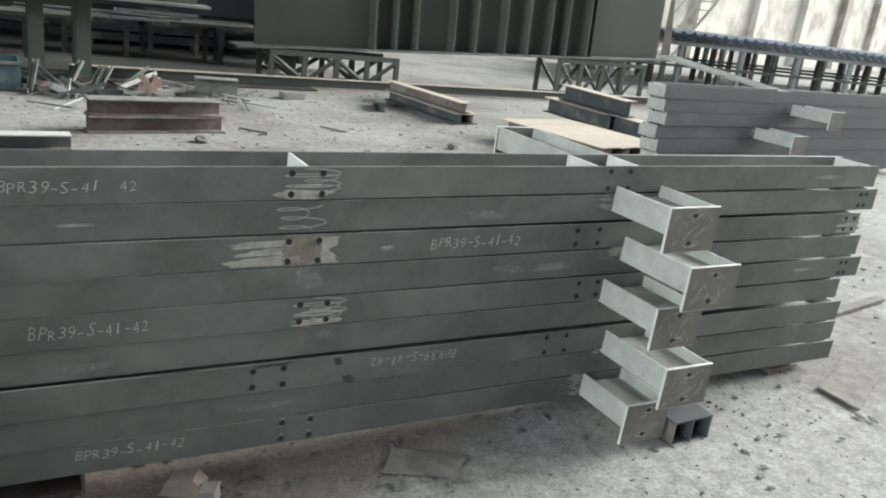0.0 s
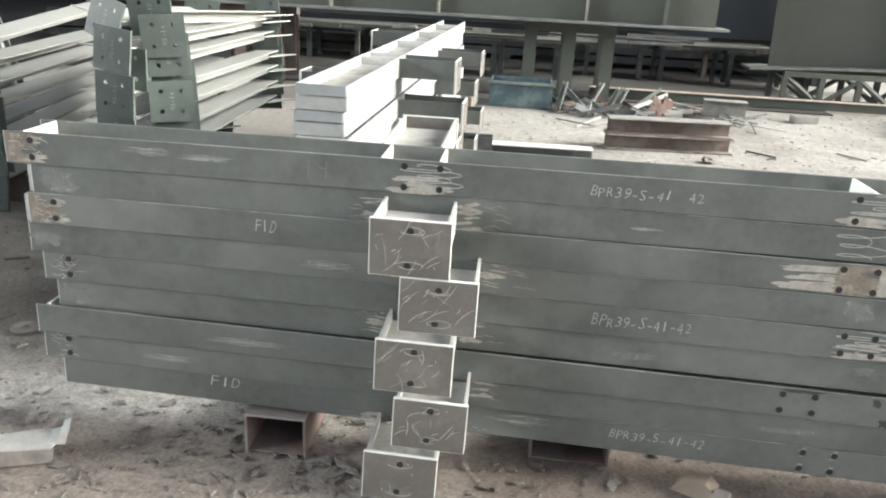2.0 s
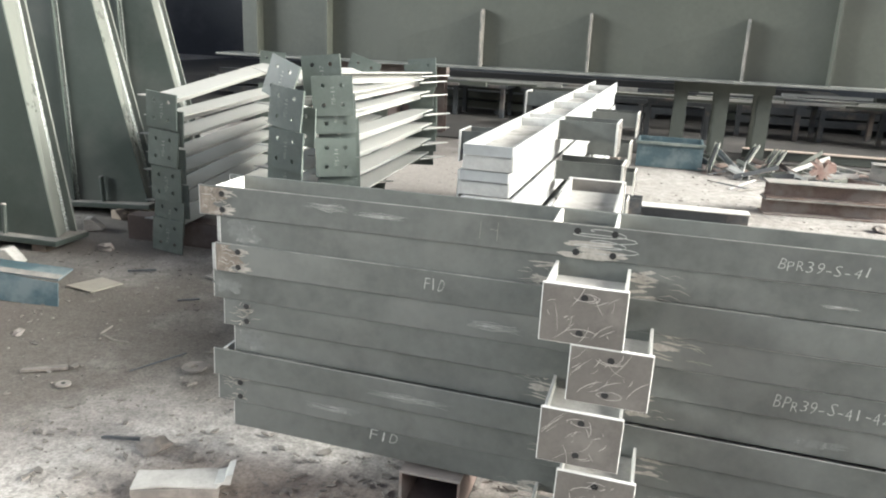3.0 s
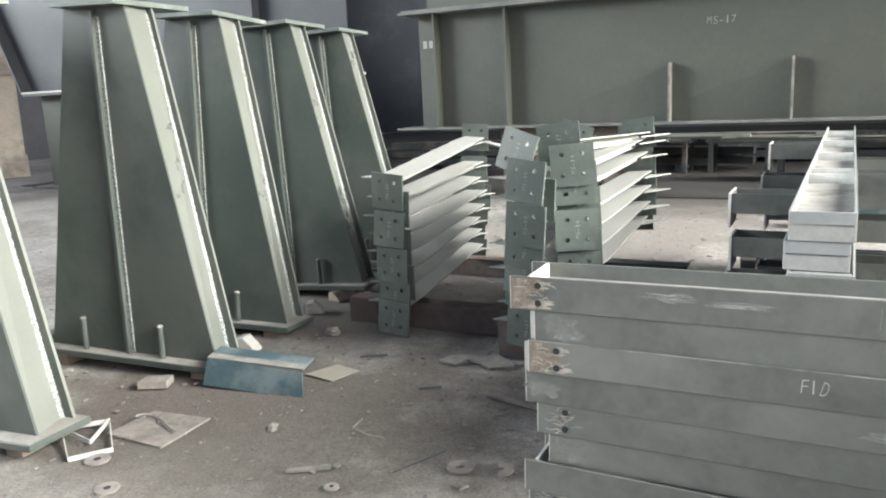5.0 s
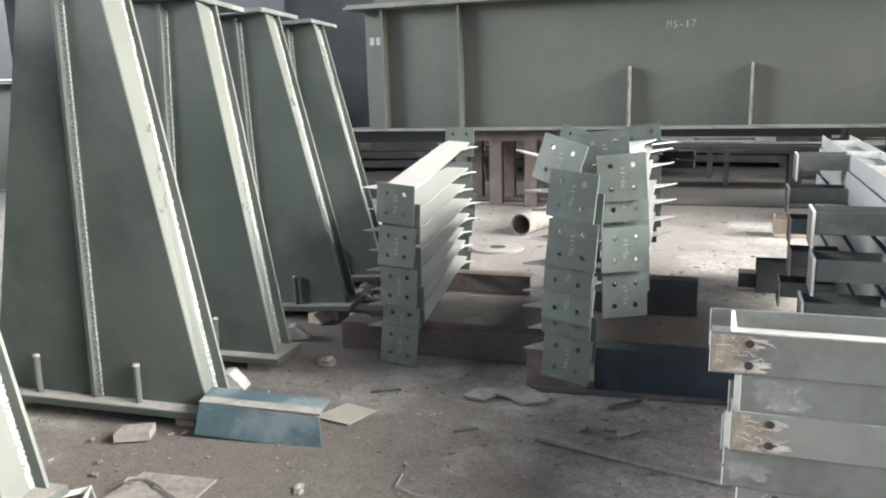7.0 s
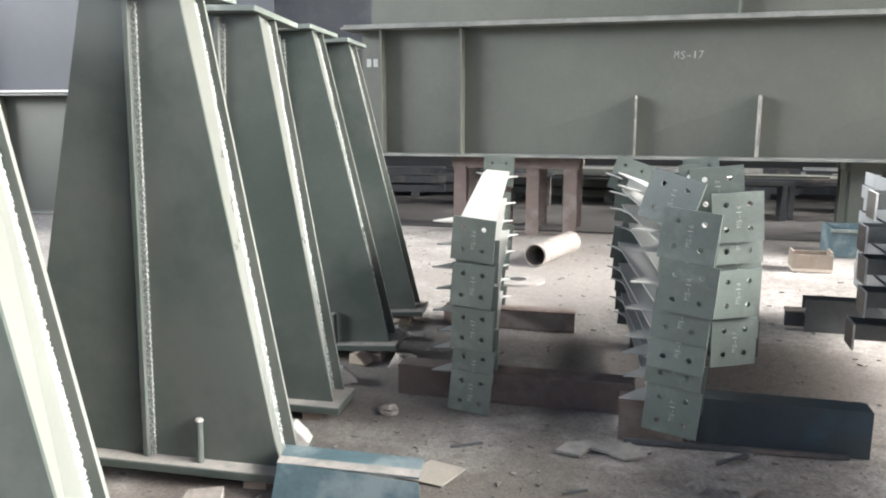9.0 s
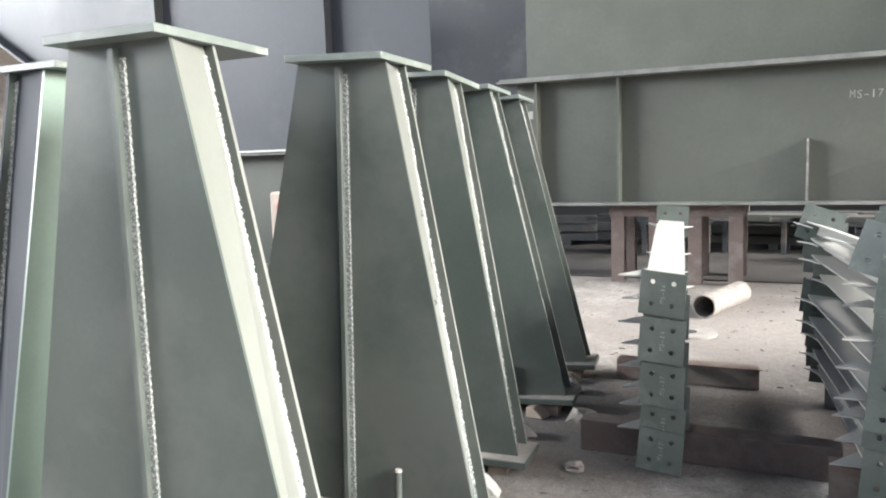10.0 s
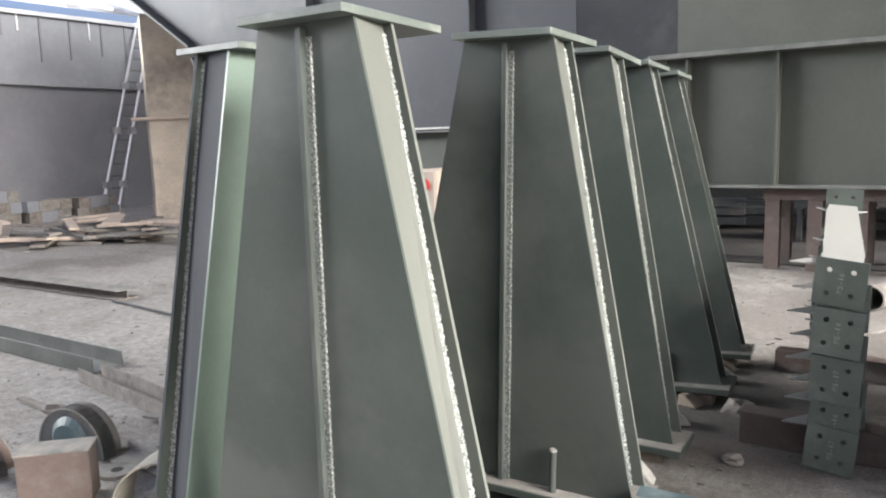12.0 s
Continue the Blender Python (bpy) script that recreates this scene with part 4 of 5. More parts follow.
# ---- big girders at the back ----
def plate_girder(name, x0, x1, z0, z1, m, full, short, label, dense=()):
    ob = thing(name, label, "girder", m)
    part("web", B(x0, x1, -0.008, 0.008, z0 + 0.03, z1 - 0.03), GIRDER, ob)
    part("bottom_flange", B(x0 - 0.3, x1 + 0.12, -0.25, 0.25, z0, z0 + 0.03), FLANGE, ob, "dusty bottom flange", bevel=0.003)
    part("top_flange", B(x0 - 0.2, x1 + 0.12, -0.25, 0.25, z1 - 0.03, z1), FLANGE, ob, bevel=0.003)
    for x in full:
        part("stiffener", B(x - 0.012, x + 0.012, -0.19, -0.008, z0 + 0.03, z1 - 0.03), GIRDER, ob)
        part("stiffener", B(x - 0.012, x + 0.012, 0.008, 0.19, z0 + 0.03, z1 - 0.03), GIRDER, ob)
    for x in short:
        part("short_stiffener", P([(-0.17, z0 + 0.03), (-0.008, z0 + 0.03), (-0.008, z0 + 0.74), (-0.12, z0 + 0.74), (-0.17, z0 + 0.7)], x - 0.012, x + 0.012, "x"), DUST, ob)
    for i, x in enumerate(dense):
        part("stiffener", B(x - 0.014, x + 0.014, -0.24, -0.008, z0 + 0.03, z1 - 0.03 - (0.5 if i % 4 == 2 else 0)), GIRDER, ob)
    return ob


g1 = plate_girder("plate_girder", -6.56, 1.68, 0.98, 2.58, pose(0, 10.72, 0), (-6.25, -5.21, 1.05), (-3.1, -1.73, 0.1), "dull grey green primed plate girder on steel stools")
# darker swag on the lower web, left of each short stiffener
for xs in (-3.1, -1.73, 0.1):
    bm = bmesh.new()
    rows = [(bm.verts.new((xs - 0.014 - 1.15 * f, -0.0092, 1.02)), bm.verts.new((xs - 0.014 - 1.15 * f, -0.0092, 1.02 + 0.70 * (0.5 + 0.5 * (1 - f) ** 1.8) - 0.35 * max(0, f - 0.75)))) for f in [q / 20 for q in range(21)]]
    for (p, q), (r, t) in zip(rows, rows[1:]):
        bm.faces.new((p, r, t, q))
    part("grime", bm, DARK_OLIVE, g1, "darker film on the lower web")
writing("MS-17", 0.34, 0.09, CHALK, g1, pose(-2.70, -0.012, 2.14), "stencil_mark", 0.4)
bm = box(bmesh.new(), -6.5, -6.44, -0.012, -0.009, 2.1, 2.2)
box(bm, -6.41, -6.35, -0.012, -0.009, 2.1, 2.2)
part("stencil_mark", bm, CHALK, g1)
plate_girder("plate_girder", -6.45, 1.6, 2.585, 4.6, pose(0, 10.8, 0), (-2.0, 0.6), (), "dull grey green primed plate girder lying on another")
plate_girder("plate_girder", -15.0, -8.0, 0.005, 1.8, pose(0, 11.0, 0), (-9.2, -12.5), (), "grey primed plate girder standing on the floor")
hg = thing("haunched_girder", "dark grey girder with a haunched end, stacked on another", "girder", pose(0, 11.05, 0))
part("web", P([(-15.3, 1.85), (-7.95, 1.85), (-7.95, 5.6), (-19.3, 5.6), (-18.6, 5.2), (-16.05, 3.6)], -0.008, 0.008), SHEET, hg)
part("bottom_flange", B(-15.3, -7.83, -0.25, 0.25, 1.815, 1.85), EDGE, hg, "dusty bottom flange", bevel=0.003)
part("haunch_flange", P([(-15.3, 1.815), (-16.07, 3.58), (-18.62, 5.18), (-18.62, 5.22), (-16.05, 3.62), (-15.28, 1.85)], -0.25, 0.25), SHEET, hg, "flange bent along the haunch")
for x in (-9.6, -12.9):
    part("stiffener", B(x - 0.012, x + 0.012, -0.19, -0.008, 1.85, 5.6), SHEET, hg)
tilt = math.degrees(math.atan2(-0.3, 7.5))
plate_girder("plate_girder", 0.0, 7.6, 0.0, 2.1, pose(2.7, 11.75, 0.48, 0, tilt, 0), (5.9,), (), "grey green plate girder with close stiffeners on trestles", (1.75, 2.1, 2.45, 3.1, 3.5, 4.05, 4.5, 4.95, 5.3, 5.75))
c = thing("end_cover", "rust brown end plate of the stiffened girder", "plate", pose(10.32, 11.75, 0.85))
part("plate", P([(-0.1, 0.05), (0.12, 0.05), (-0.02, 1.0), (-0.08, 1.9), (-0.12, 1.9)], -0.2, -0.19), RUST, c)


def stool(x0, x1, y, h, mat, n=3, depth=0.7, lab="rusty steel stool under a girder"):
    s = thing("steel_stool", lab, "stool", pose(0, y, 0))
    for r in (0, 1):
        part("top_beam", B(x0 - 0.1, x1 + 0.1, r * depth - 0.09, r * depth + 0.09, h - 0.14, h), mat, s)
        for i in range(n):
            x = x0 + (x1 - x0) * i / (n - 1)
            bm = B(x - 0.08, x + 0.08, r * depth - 0.08, r * depth - 0.07, 0, h - 0.14)
            box(bm, x - 0.08, x + 0.08, r * depth + 0.07, r * depth + 0.08, 0, h - 0.14)
            box(bm, x - 0.005, x + 0.005, r * depth - 0.07, r * depth + 0.07, 0, h - 0.14)
            part("leg", bm, mat, s)
    return s


stool(-5.25, -3.85, 10.75, 0.975, MAUVE, 4)
stool(-0.55, 0.45, 11.1, 0.975, GIRDER, 3, 0.5, "dull grey steel stool under a girder")


def trestle(x0, x1, y, z0, z1, lab="grey steel lattice trestle under a girder"):
    s = thing("lattice_trestle", lab, "trestle", pose(0, y, 0))
    L, n = x1 - x0, 4
    for r in (-0.25, 0.35):
        part("chord", B(x0, x1, r - 0.03, r + 0.03, z1 - 0.07, z1), GIRDER, s)
        part("chord", B(x0, x1, r - 0.03, r + 0.03, z0, z0 + 0.06), GIRDER, s)
        for i in range(n + 1):
            x = x0 + 0.03 + (L - 0.06) * i / n
            part("post", B(x - 0.035, x + 0.035, r - 0.028, r + 0.028, z0 + 0.06, z1 - 0.07), GIRDER, s)
        for i in range(n):
            xa, xb = x0 + 0.05 + (L - 0.1) * i / n, x0 + 0.05 + (L - 0.1) * (i + 1) / n
            za, zb = (z0 + 0.06, z1 - 0.08) if i % 2 else (z1 - 0.08, z0 + 0.06)
            part("diagonal", tube(bmesh.new(), (xa, r, za), (xb, r, zb), 0.035, n=4), GIRDER, s)
    return s


trestle(2.85, 4.85, 11.75, 0, 0.48)
trestle(7.9, 9.9, 11.8, 0, 0.685)
# long kerb beam on the floor before the trestles
b = thing("floor_beam", "long dusty steel beam lying on the floor", "beam", pose(0.3, 11.3, 0, 0, 0, 0.2))
part("flange", B(0, 10.4, -0.06, 0.06, 0, 0.012), DUST_TOP, b)
part("flange", B(0, 10.4, -0.06, 0.06, 0.128, 0.14), DUST_TOP, b)
part("web", B(0, 10.4, -0.005, 0.005, 0.012, 0.128), GIRDER, b)
# lattice ladder frame leaning from the girder end
lf = thing("lattice_girder", "grey steel lattice girder leaning on the plate girder", "girder", pose(10.2, 11.4, 0.9, 0, 9, -8))
for y in (-0.25, 0.25):
    part("chord", B(0, 4.2, y - 0.03, y + 0.03, -0.05, 0.03), EDGE, lf)
for i in range(8):
    part("lacing", tube(bmesh.new(), (0.1 + 0.5 * i, -0.25 + 0.5 * (i % 2), 0), (0.6 + 0.5 * i, 0.25 - 0.5 * (i % 2), 0), 0.025, n=4), EDGE, lf)


# ---- loose beams on the middle floor ----
def i_beam(L, w, h, mat, top, lab, m, name="short_beam"):
    ob = thing(name, lab, "beam", m)
    part("top_flange", B(0, L, 0, w, h - 0.012, h), top, ob, "dusty top flange", bevel=0.002)
    part("bottom_flange", B(0, L, 0, w, 0, 0.012), mat, ob)
    part("web", B(0, L, w / 2 - 0.005, w / 2 + 0.005, 0.012, h - 0.012), mat, ob)
    return ob


i_beam(1.2, 0.22, 0.145, RUST, DUST, "short dark steel beam with a dusty top on the floor", pose(0.2, 7.9, 0.0, 0, 0, 6))
i_beam(1.16, 0.22, 0.145, RUST, DUST, "short dark steel beam with a dusty top on another beam", pose(0.21, 7.92, 0.147, 0, 0, 5))
i_beam(1.3, 0.15, 0.12, MILL, EDGE, "dark steel beam on the floor", pose(-1.28, 7.2, 0, 0, 0, 2))
for dx, z, mat in ((0, 0, MILL), (0.17, 0, RUST), (0.05, 0.135, RUST)):
    i_beam(1.75, 0.16, 0.13, mat, DUST_TOP, "rusty steel beam with a dusty top in a small pile", pose(4.55 + dx, 8.85, z, 0, 0, 97 if z else 95))
i_beam(0.6, 0.12, 0.12, GREEN, PLATE_GREEN, "short green steel offcut on the floor", pose(3.75, 9.5, 0, 0, 0, 70))
for dx in (0, 0.28, 0.56, 0.84):
    i_beam(1.5, 0.27, 0.24, RUST, DUST_TOP, "rusty steel beam with a dusty brown top", pose(5.0 + dx * 0.95, 6.55 + dx * 0.1, 0.0, 0, 0, 100))
i_beam(0.8, 0.2, 0.2, MILL, EDGE, "dark short beam in front of a beam pile", pose(4.1, 6.6, 0, 0, 0, 60))
for k in range(3):
    i_beam(1.3, 0.2, 0.2, MILL, DUST_TOP, "dark beam offcut lying by the far stack", pose(6.4 - 0.05 * k, 7.6 + 0.25 * k, 0.12 + 0.21 * (k % 2), 0, 0, 90))

def flat(name, pts, h, mat, lab, cat, x, y, a=0, z=0.003, tip=0):
    return tagged(part(name, P(pts, 0, h, "z"), mat, m=pose(x, y, z, tip, 0, a)), lab, cat)


# ---- scrap heap and box ----
bx = thing("blue_box", "open blue steel box on the floor", "box", pose(-1.0, 10.0, 0))
part("front", B(0, 0.75, 0, 0.02, 0, 0.3), BLUE, bx)
part("back", B(0, 0.75, 0.5, 0.52, 0, 0.3), BLUE, bx)
part("side", B(0, 0.02, 0.02, 0.5, 0, 0.3), BLUE, bx)
part("side", B(0.73, 0.75, 0.02, 0.5, 0, 0.3), BLUE, bx)
part("rim", B(-0.02, 0.77, -0.03, 0.0, 0.27, 0.3), PLATE_GREEN, bx)
rr = random.Random(11)
for i in range(46):
    x, y = rr.uniform(-0.2, 1.6), rr.uniform(9.6, 10.5)
    L, a = rr.uniform(0.25, 0.7), rr.uniform(0, 180)
    zz = -0.008
    s = thing("scrap_angle", "offcut of steel angle in a scrap heap", "scrap", pose(x, y, zz + 0.01, 0, rr.uniform(-20, 2) if x < 0.9 else 0, a), "scrap heap")
    mat = (MILL, BARE, RUST, GIRDER)[i % 4]
    part("leg", B(0, L, 0, 0.05, 0, 0.006), mat, s)
    part("leg", B(0, L, 0, 0.006, 0.006, 0.05), mat, s)
for x, y, a, b_, L in ((-0.15, 9.9, 70, 52, 0.4), (0.2, 10.0, 50, 48, 0.42), (0.42, 9.95, 60, 35, 0.45), (0.5, 9.95, 60, 35, 0.45)):
    s = thing("scrap_channel", "short steel channel sticking up from the scrap heap", "scrap", pose(x, y, 0.0, 0, -b_, a), "scrap heap")
    part("web", B(0, L, 0, 0.06, 0, 0.006), BARE, s)
    part("leg", B(0, L, 0, 0.006, 0.006, 0.04), GIRDER, s)
    part("leg", B(0, L, 0.054, 0.06, 0.006, 0.04), GIRDER, s)
s = part("rag", blob(bmesh.new(), 0, 0.13, 0.15, 0.13, 0, 5, 26, "y", 0.16), RAG, m=pose(1.0, 9.95, 0.0))
tagged(s, "crumpled reddish rag on the scrap heap", "rag")
s = i_beam(0.5, 0.2, 0.22, DUST, DUST, "dusty steel bracket on the floor", pose(1.55, 10.1, 0, 0, 0, -8))

flat("steel_strip", [(0, 0), (1.6, 0), (1.6, 0.06), (0, 0.06)], 0.05, DUST, "long pale flat bar on the far floor", "strip", 1.17, 11.2, -60)
flat("steel_offcut", [(0, 0), (0.3, 0.02), (0.28, 0.2), (0.02, 0.18)], 0.08, DUST, "pale steel offcut on the far floor", "scrap", 2.65, 10.15, 10)
for i in range(34):
    a, L = rr.uniform(0, 180), rr.uniform(0.2, 0.7)
    x, y = rr.uniform(-0.2, 2.2), rr.uniform(9.0, 10.3)
    rd = part("scrap_rod", tube(bmesh.new(), (-L / 2, 0, 0.01), (L / 2, 0, 0.01 + rr.uniform(0, 0.06)), 0.008, n=5), (BARE, DUST, MILL)[i % 3], m=pose(x, y, 0, 0, 0, a))
    tagged(rd, "thin pale steel rod in the scrap", "rod", "scrap heap")

# ---- ground pieces between the stacks and columns ----
p = thing("steel_pipe", "length of rusty pale steel pipe on the floor", "pipe", pose(-4.0, 8.75, 0.105))
bm = bmesh.new()
tube(bm, (0, 0, 0), (0.27, 0.92, 0), 0.105, n=28, caps=False)
part("wall", bm, DEBRIS, p).modifiers.new("thick", "SOLIDIFY").thickness = -0.012
d = part("steel_disc", P([(0.25 * math.cos(a * 0.2244), 0.25 * math.sin(a * 0.2244)) for a in range(28)], 0, 0.02, "z"), DUST, m=pose(-4.05, 8.0, 0.002))
tagged(d, "round flat steel disc with a centre hole on the floor", "disc")
part("hole", P([(0.08 * math.cos(a * 0.5236), 0.08 * math.sin(a * 0.5236)) for a in range(12)], 0.02, 0.0215, "z"), HOLE, d)

an = thing("blue_angle", "blue painted steel angle leaning on the column base", "angle", pose(-4.36, 3.72, 0.012, 0, 2, 6))
part("leg", P([(0, 0.0), (0.62, 0.0), (0.6, 0.13), (0.01, 0.15)], -0.004, 0.004, m=pose(0, 0, 0, -18)), BLUE, an)
part("leg", B(0.005, 0.6, 0, 0.13, -0.004, 0.004, m=pose(0, 0.045, 0.138, 10)), BLUE, an)
part("dusty_fold", B(0.006, 0.599, 0.002, 0.05, 0.004, 0.0055, m=pose(0, 0.045, 0.138, 10)), DUST, an, "pale dust along the fold")

for x, y, a in ((-2.66, 3.38, 0), (-2.50, 3.42, 30)):
    wsh = part("washer", bmesh.new(), DEBRIS, m=pose(x, y, 0.004))
    bm = bmesh.new()
    n = 20 if a == 0 else 13
    ring = [[bm.verts.new((r * math.cos(2 * math.pi * i / 20 + a), r * math.sin(2 * math.pi * i / 20 + a), z)) for i in range(20)] for r, z in ((0.018, 0), (0.018, 0.008), (0.055, 0.008), (0.055, 0))]
    for q in range(4):
        for i in range(n - (0 if n == 20 else 1)):
            bm.faces.new((ring[q][i], ring[q][(i + 1) % 20], ring[(q + 1) % 4][(i + 1) % 20], ring[(q + 1) % 4][i]))
    bm.to_mesh(wsh.data)
    bm.free()
    tagged(wsh, "round steel washer lying on the floor" if a == 0 else "broken steel ring lying on the floor", "washer")


flat("steel_sheet", [(0, 0), (0.36, -0.03), (0.36, 0.3), (0.02, 0.28)], 0.008, DEBRIS, "dusty thin steel sheet lying on the floor", "sheet", -4.36, 3.08, 2)
flat("steel_sheet", [(0, 0), (0.2, 0.06), (0.26, 0.0), (0.1, -0.08)], 0.01, DUST, "pale thin sheet on the floor", "sheet", -5.1, 2.5, 12)
flat("cardboard_piece", [(0, 0), (0.2, -0.02), (0.25, 0.17), (0.07, 0.2)], 0.006, CARD, "torn piece of cardboard on the floor", "cardboard", -3.92, 4.05, -5)
flat("torn_plate", [(0, 0.05), (0.1, 0.0), (0.16, 0.07), (0.24, 0.03), (0.3, -0.03), (0.42, 0.0), (0.36, 0.12), (0.25, 0.1), (0.18, 0.13), (0.06, 0.12)], 0.012, DUST, "torn dusty plate offcut on the floor", "scrap", -3.28, 4.42, 14, tip=6)
flat("steel_strip", [(0, 0), (0.82, 0), (0.82, 0.032), (0.02, 0.036)], 0.014, DEBRIS, "flat dusty steel strip on the floor", "strip", -2.845, 4.1, -13.7)
flat("steel_strip", [(0, 0), (1.0, 0), (1.0, 0.02), (0, 0.02)], 0.02, MILL, "dark steel rod along the foot of the bearers", "strip", -2.99, 4.66, 3.5)
flat("steel_offcut", [(0, 0), (0.16, 0.0), (0.16, 0.11), (0.02, 0.1)], 0.04, DEBRIS, "small thick steel offcut on the floor", "scrap", -4.68, 3.56, 24)
flat("paper_sheet", [(0, 0), (0.24, -0.02), (0.3, 0.1), (0.04, 0.14)], 0.004, DEBRIS, "dusty flattened sheet on the floor under the stack", "sheet", 0.58, 2.62, -20)
flat("angle_offcut", [(0, 0), (0.1, 0.03), (0.1, 0.05), (0, 0.12)], 0.01, RUST, "folded plate offcut on the floor", "scrap", -0.42, 2.36, 0, tip=35)
flat("steel_sheet", [(0, 0), (0.4, 0.05), (0.42, 0.22), (0.05, 0.2)], 0.008, DEBRIS, "thin dusty sheet on the floor", "sheet", 2.75, 2.35, 15)
flat("steel_strip", [(0, 0), (1.6, 0), (1.6, 0.06), (0, 0.06)], 0.02, DEBRIS, "long flat steel bar on the floor", "strip", 2.75, 3.0, 8)
t = thing("timber_offcut", "broken wooden offcut packing under the stack", "wood", pose(-0.1, 2.74, 0, 0, 0, -30))
part("chunk", P([(0, 0), (0.12, 0.0), (0.13, 0.04), (0.1, 0.065), (0.03, 0.055)], 0, 0.06, "y"), WOOD, t)
part("chip", P([(0.12, 0.0), (0.18, 0.01), (0.175, 0.06), (0.13, 0.055)], -0.04, 0.02, "y"), DEBRIS, t)
ch = thing("bent_channel", "short torn steel channel offcut lying web up", "channel", pose(-2.29, 2.45, 0.0, 0, 0, 22))
part("web", P([(0, 0), (0.1, 0.008), (0.22, -0.004), (0.27, -0.01), (0.3, 0.05), (0.275, 0.075), (0.28, 0.11), (0.1, 0.1), (0, 0.104)], 0.05, 0.056, "z"), DUST_FILM, ch)
part("leg", P([(0, 0), (0.09, 0.004), (0.27, 0), (0.28, 0.05), (0, 0.05)], -0.006, 0.0), DEBRIS, ch)
part("leg", P([(0, 0), (0.27, 0), (0.3, 0.095), (0.28, 0.085), (0.25, 0.05), (0, 0.05)], 0.1, 0.106), DEBRIS, ch)
part("torn_flap", P([(0.26, 0.056), (0.29, 0.062), (0.3, 0.085), (0.32, 0.09), (0.31, 0.05)], 0.01, 0.1), BARE, ch)
wire = thing("bent_bar", "bent pale flat bar loop on the floor", "bar", pose(-4.4, 3.0, 0.0))
pts = [(-0.18, 0.01, 0.03), (-0.03, 0.16, 0.03), (0.21, -0.035, 0.012), (0.1, -0.18, 0.012), (-0.18, 0.01, 0.03), (0.06, -0.03, 0.02), (-0.03, 0.16, 0.035)]
for p0, p1 in zip(pts, pts[1:]):
    d = Vector(p1) - Vector(p0)
    part("segment", B(0, d.length, -0.0025, 0.0025, -0.011, 0.011), BARE, wire, m=Matrix.Translation(p0) @ d.to_track_quat("X", "Z").to_matrix().to_4x4())
curl = thing("wire_curl", "curled rusty wire lying on the thin sheet", "wire", pose(-4.28, 3.25, 0.014))
for k in range(10):
    q0, q1 = [(0.07 * math.cos(0.55 * (k + e)) * (1 - 0.04 * k), 0.045 * math.sin(0.55 * (k + e)), 0.004 * (k + e)) for e in (0, 1)]
    part("segment", tube(bmesh.new(), q0, q1, 0.005, n=5), DEBRIS, curl)
part("segment", tube(bmesh.new(), (0.05, 0.03, 0.01), (0.24, -0.06, 0.01), 0.006, n=5), DEBRIS, curl)
pk = part("timber_plank", P([(0, 0), (0.62, 0.01), (0.62, 0.075), (0.3, 0.08), (0, 0.07)], 0, 0.05, "z"), DEBRIS, m=pose(-4.86, 2.15, 0.004, 0, 0, 74))
tagged(pk, "dusty timber plank lying on the floor", "plank")
for x, y, r in ((-3.927, 2.707, 0.05), (-4.183, 2.875, 0.055), (-3.07, 3.05, 0.03)):
    wsh = part("washer", tube(bmesh.new(), (0, 0, 0), (0, 0, 0.008), r, n=20), DEBRIS, m=pose(x, y, 0.003))
    tagged(wsh, "dusty steel washer lying on the floor", "washer")
    part("hole", tube(bmesh.new(), (0, 0, 0.008), (0, 0, 0.0092), r * 0.3, n=12), HOLE, wsh)
wire = thing("bent_wire", "small hooked steel wire on the floor", "wire", pose(-3.3, 3.55, 0.006))
for p0, p1 in (((0, 0.1, 0), (0.01, 0.0, 0)), ((0.01, 0, 0), (0.12, -0.04, 0)), ((0.12, -0.04, 0), (0.2, -0.04, 0))):
    part("segment", tube(bmesh.new(), p0, p1, 0.004, n=6), DEBRIS, wire)
for x, y, a, h, mat in ((-4.56, 4.22, 12, 0.1, DUST_FILM), (-4.63, 5.04, 25, 0.09, DUST_FILM), (-4.7, 5.42, -15, 0.07, WOOD), (-4.6, 5.98, 20, 0.08, DUST_FILM), (-4.68, 6.2, 10, 0.06, WOOD)):
    bk = thing("packing_wedge", "pale broken packing wedge beside a column base", "block", pose(x, y, 0, 0, 0, a))
    part("lump", P([(0, 0), (0.13, 0.005), (0.1, 0.5 * h), (0.05, h), (0.005, 0.95 * h)], 0, 0.1), mat, bk, bevel=0.005)
# scattered chips, too many to count
bm = bmesh.new()
rr = random.Random(5)
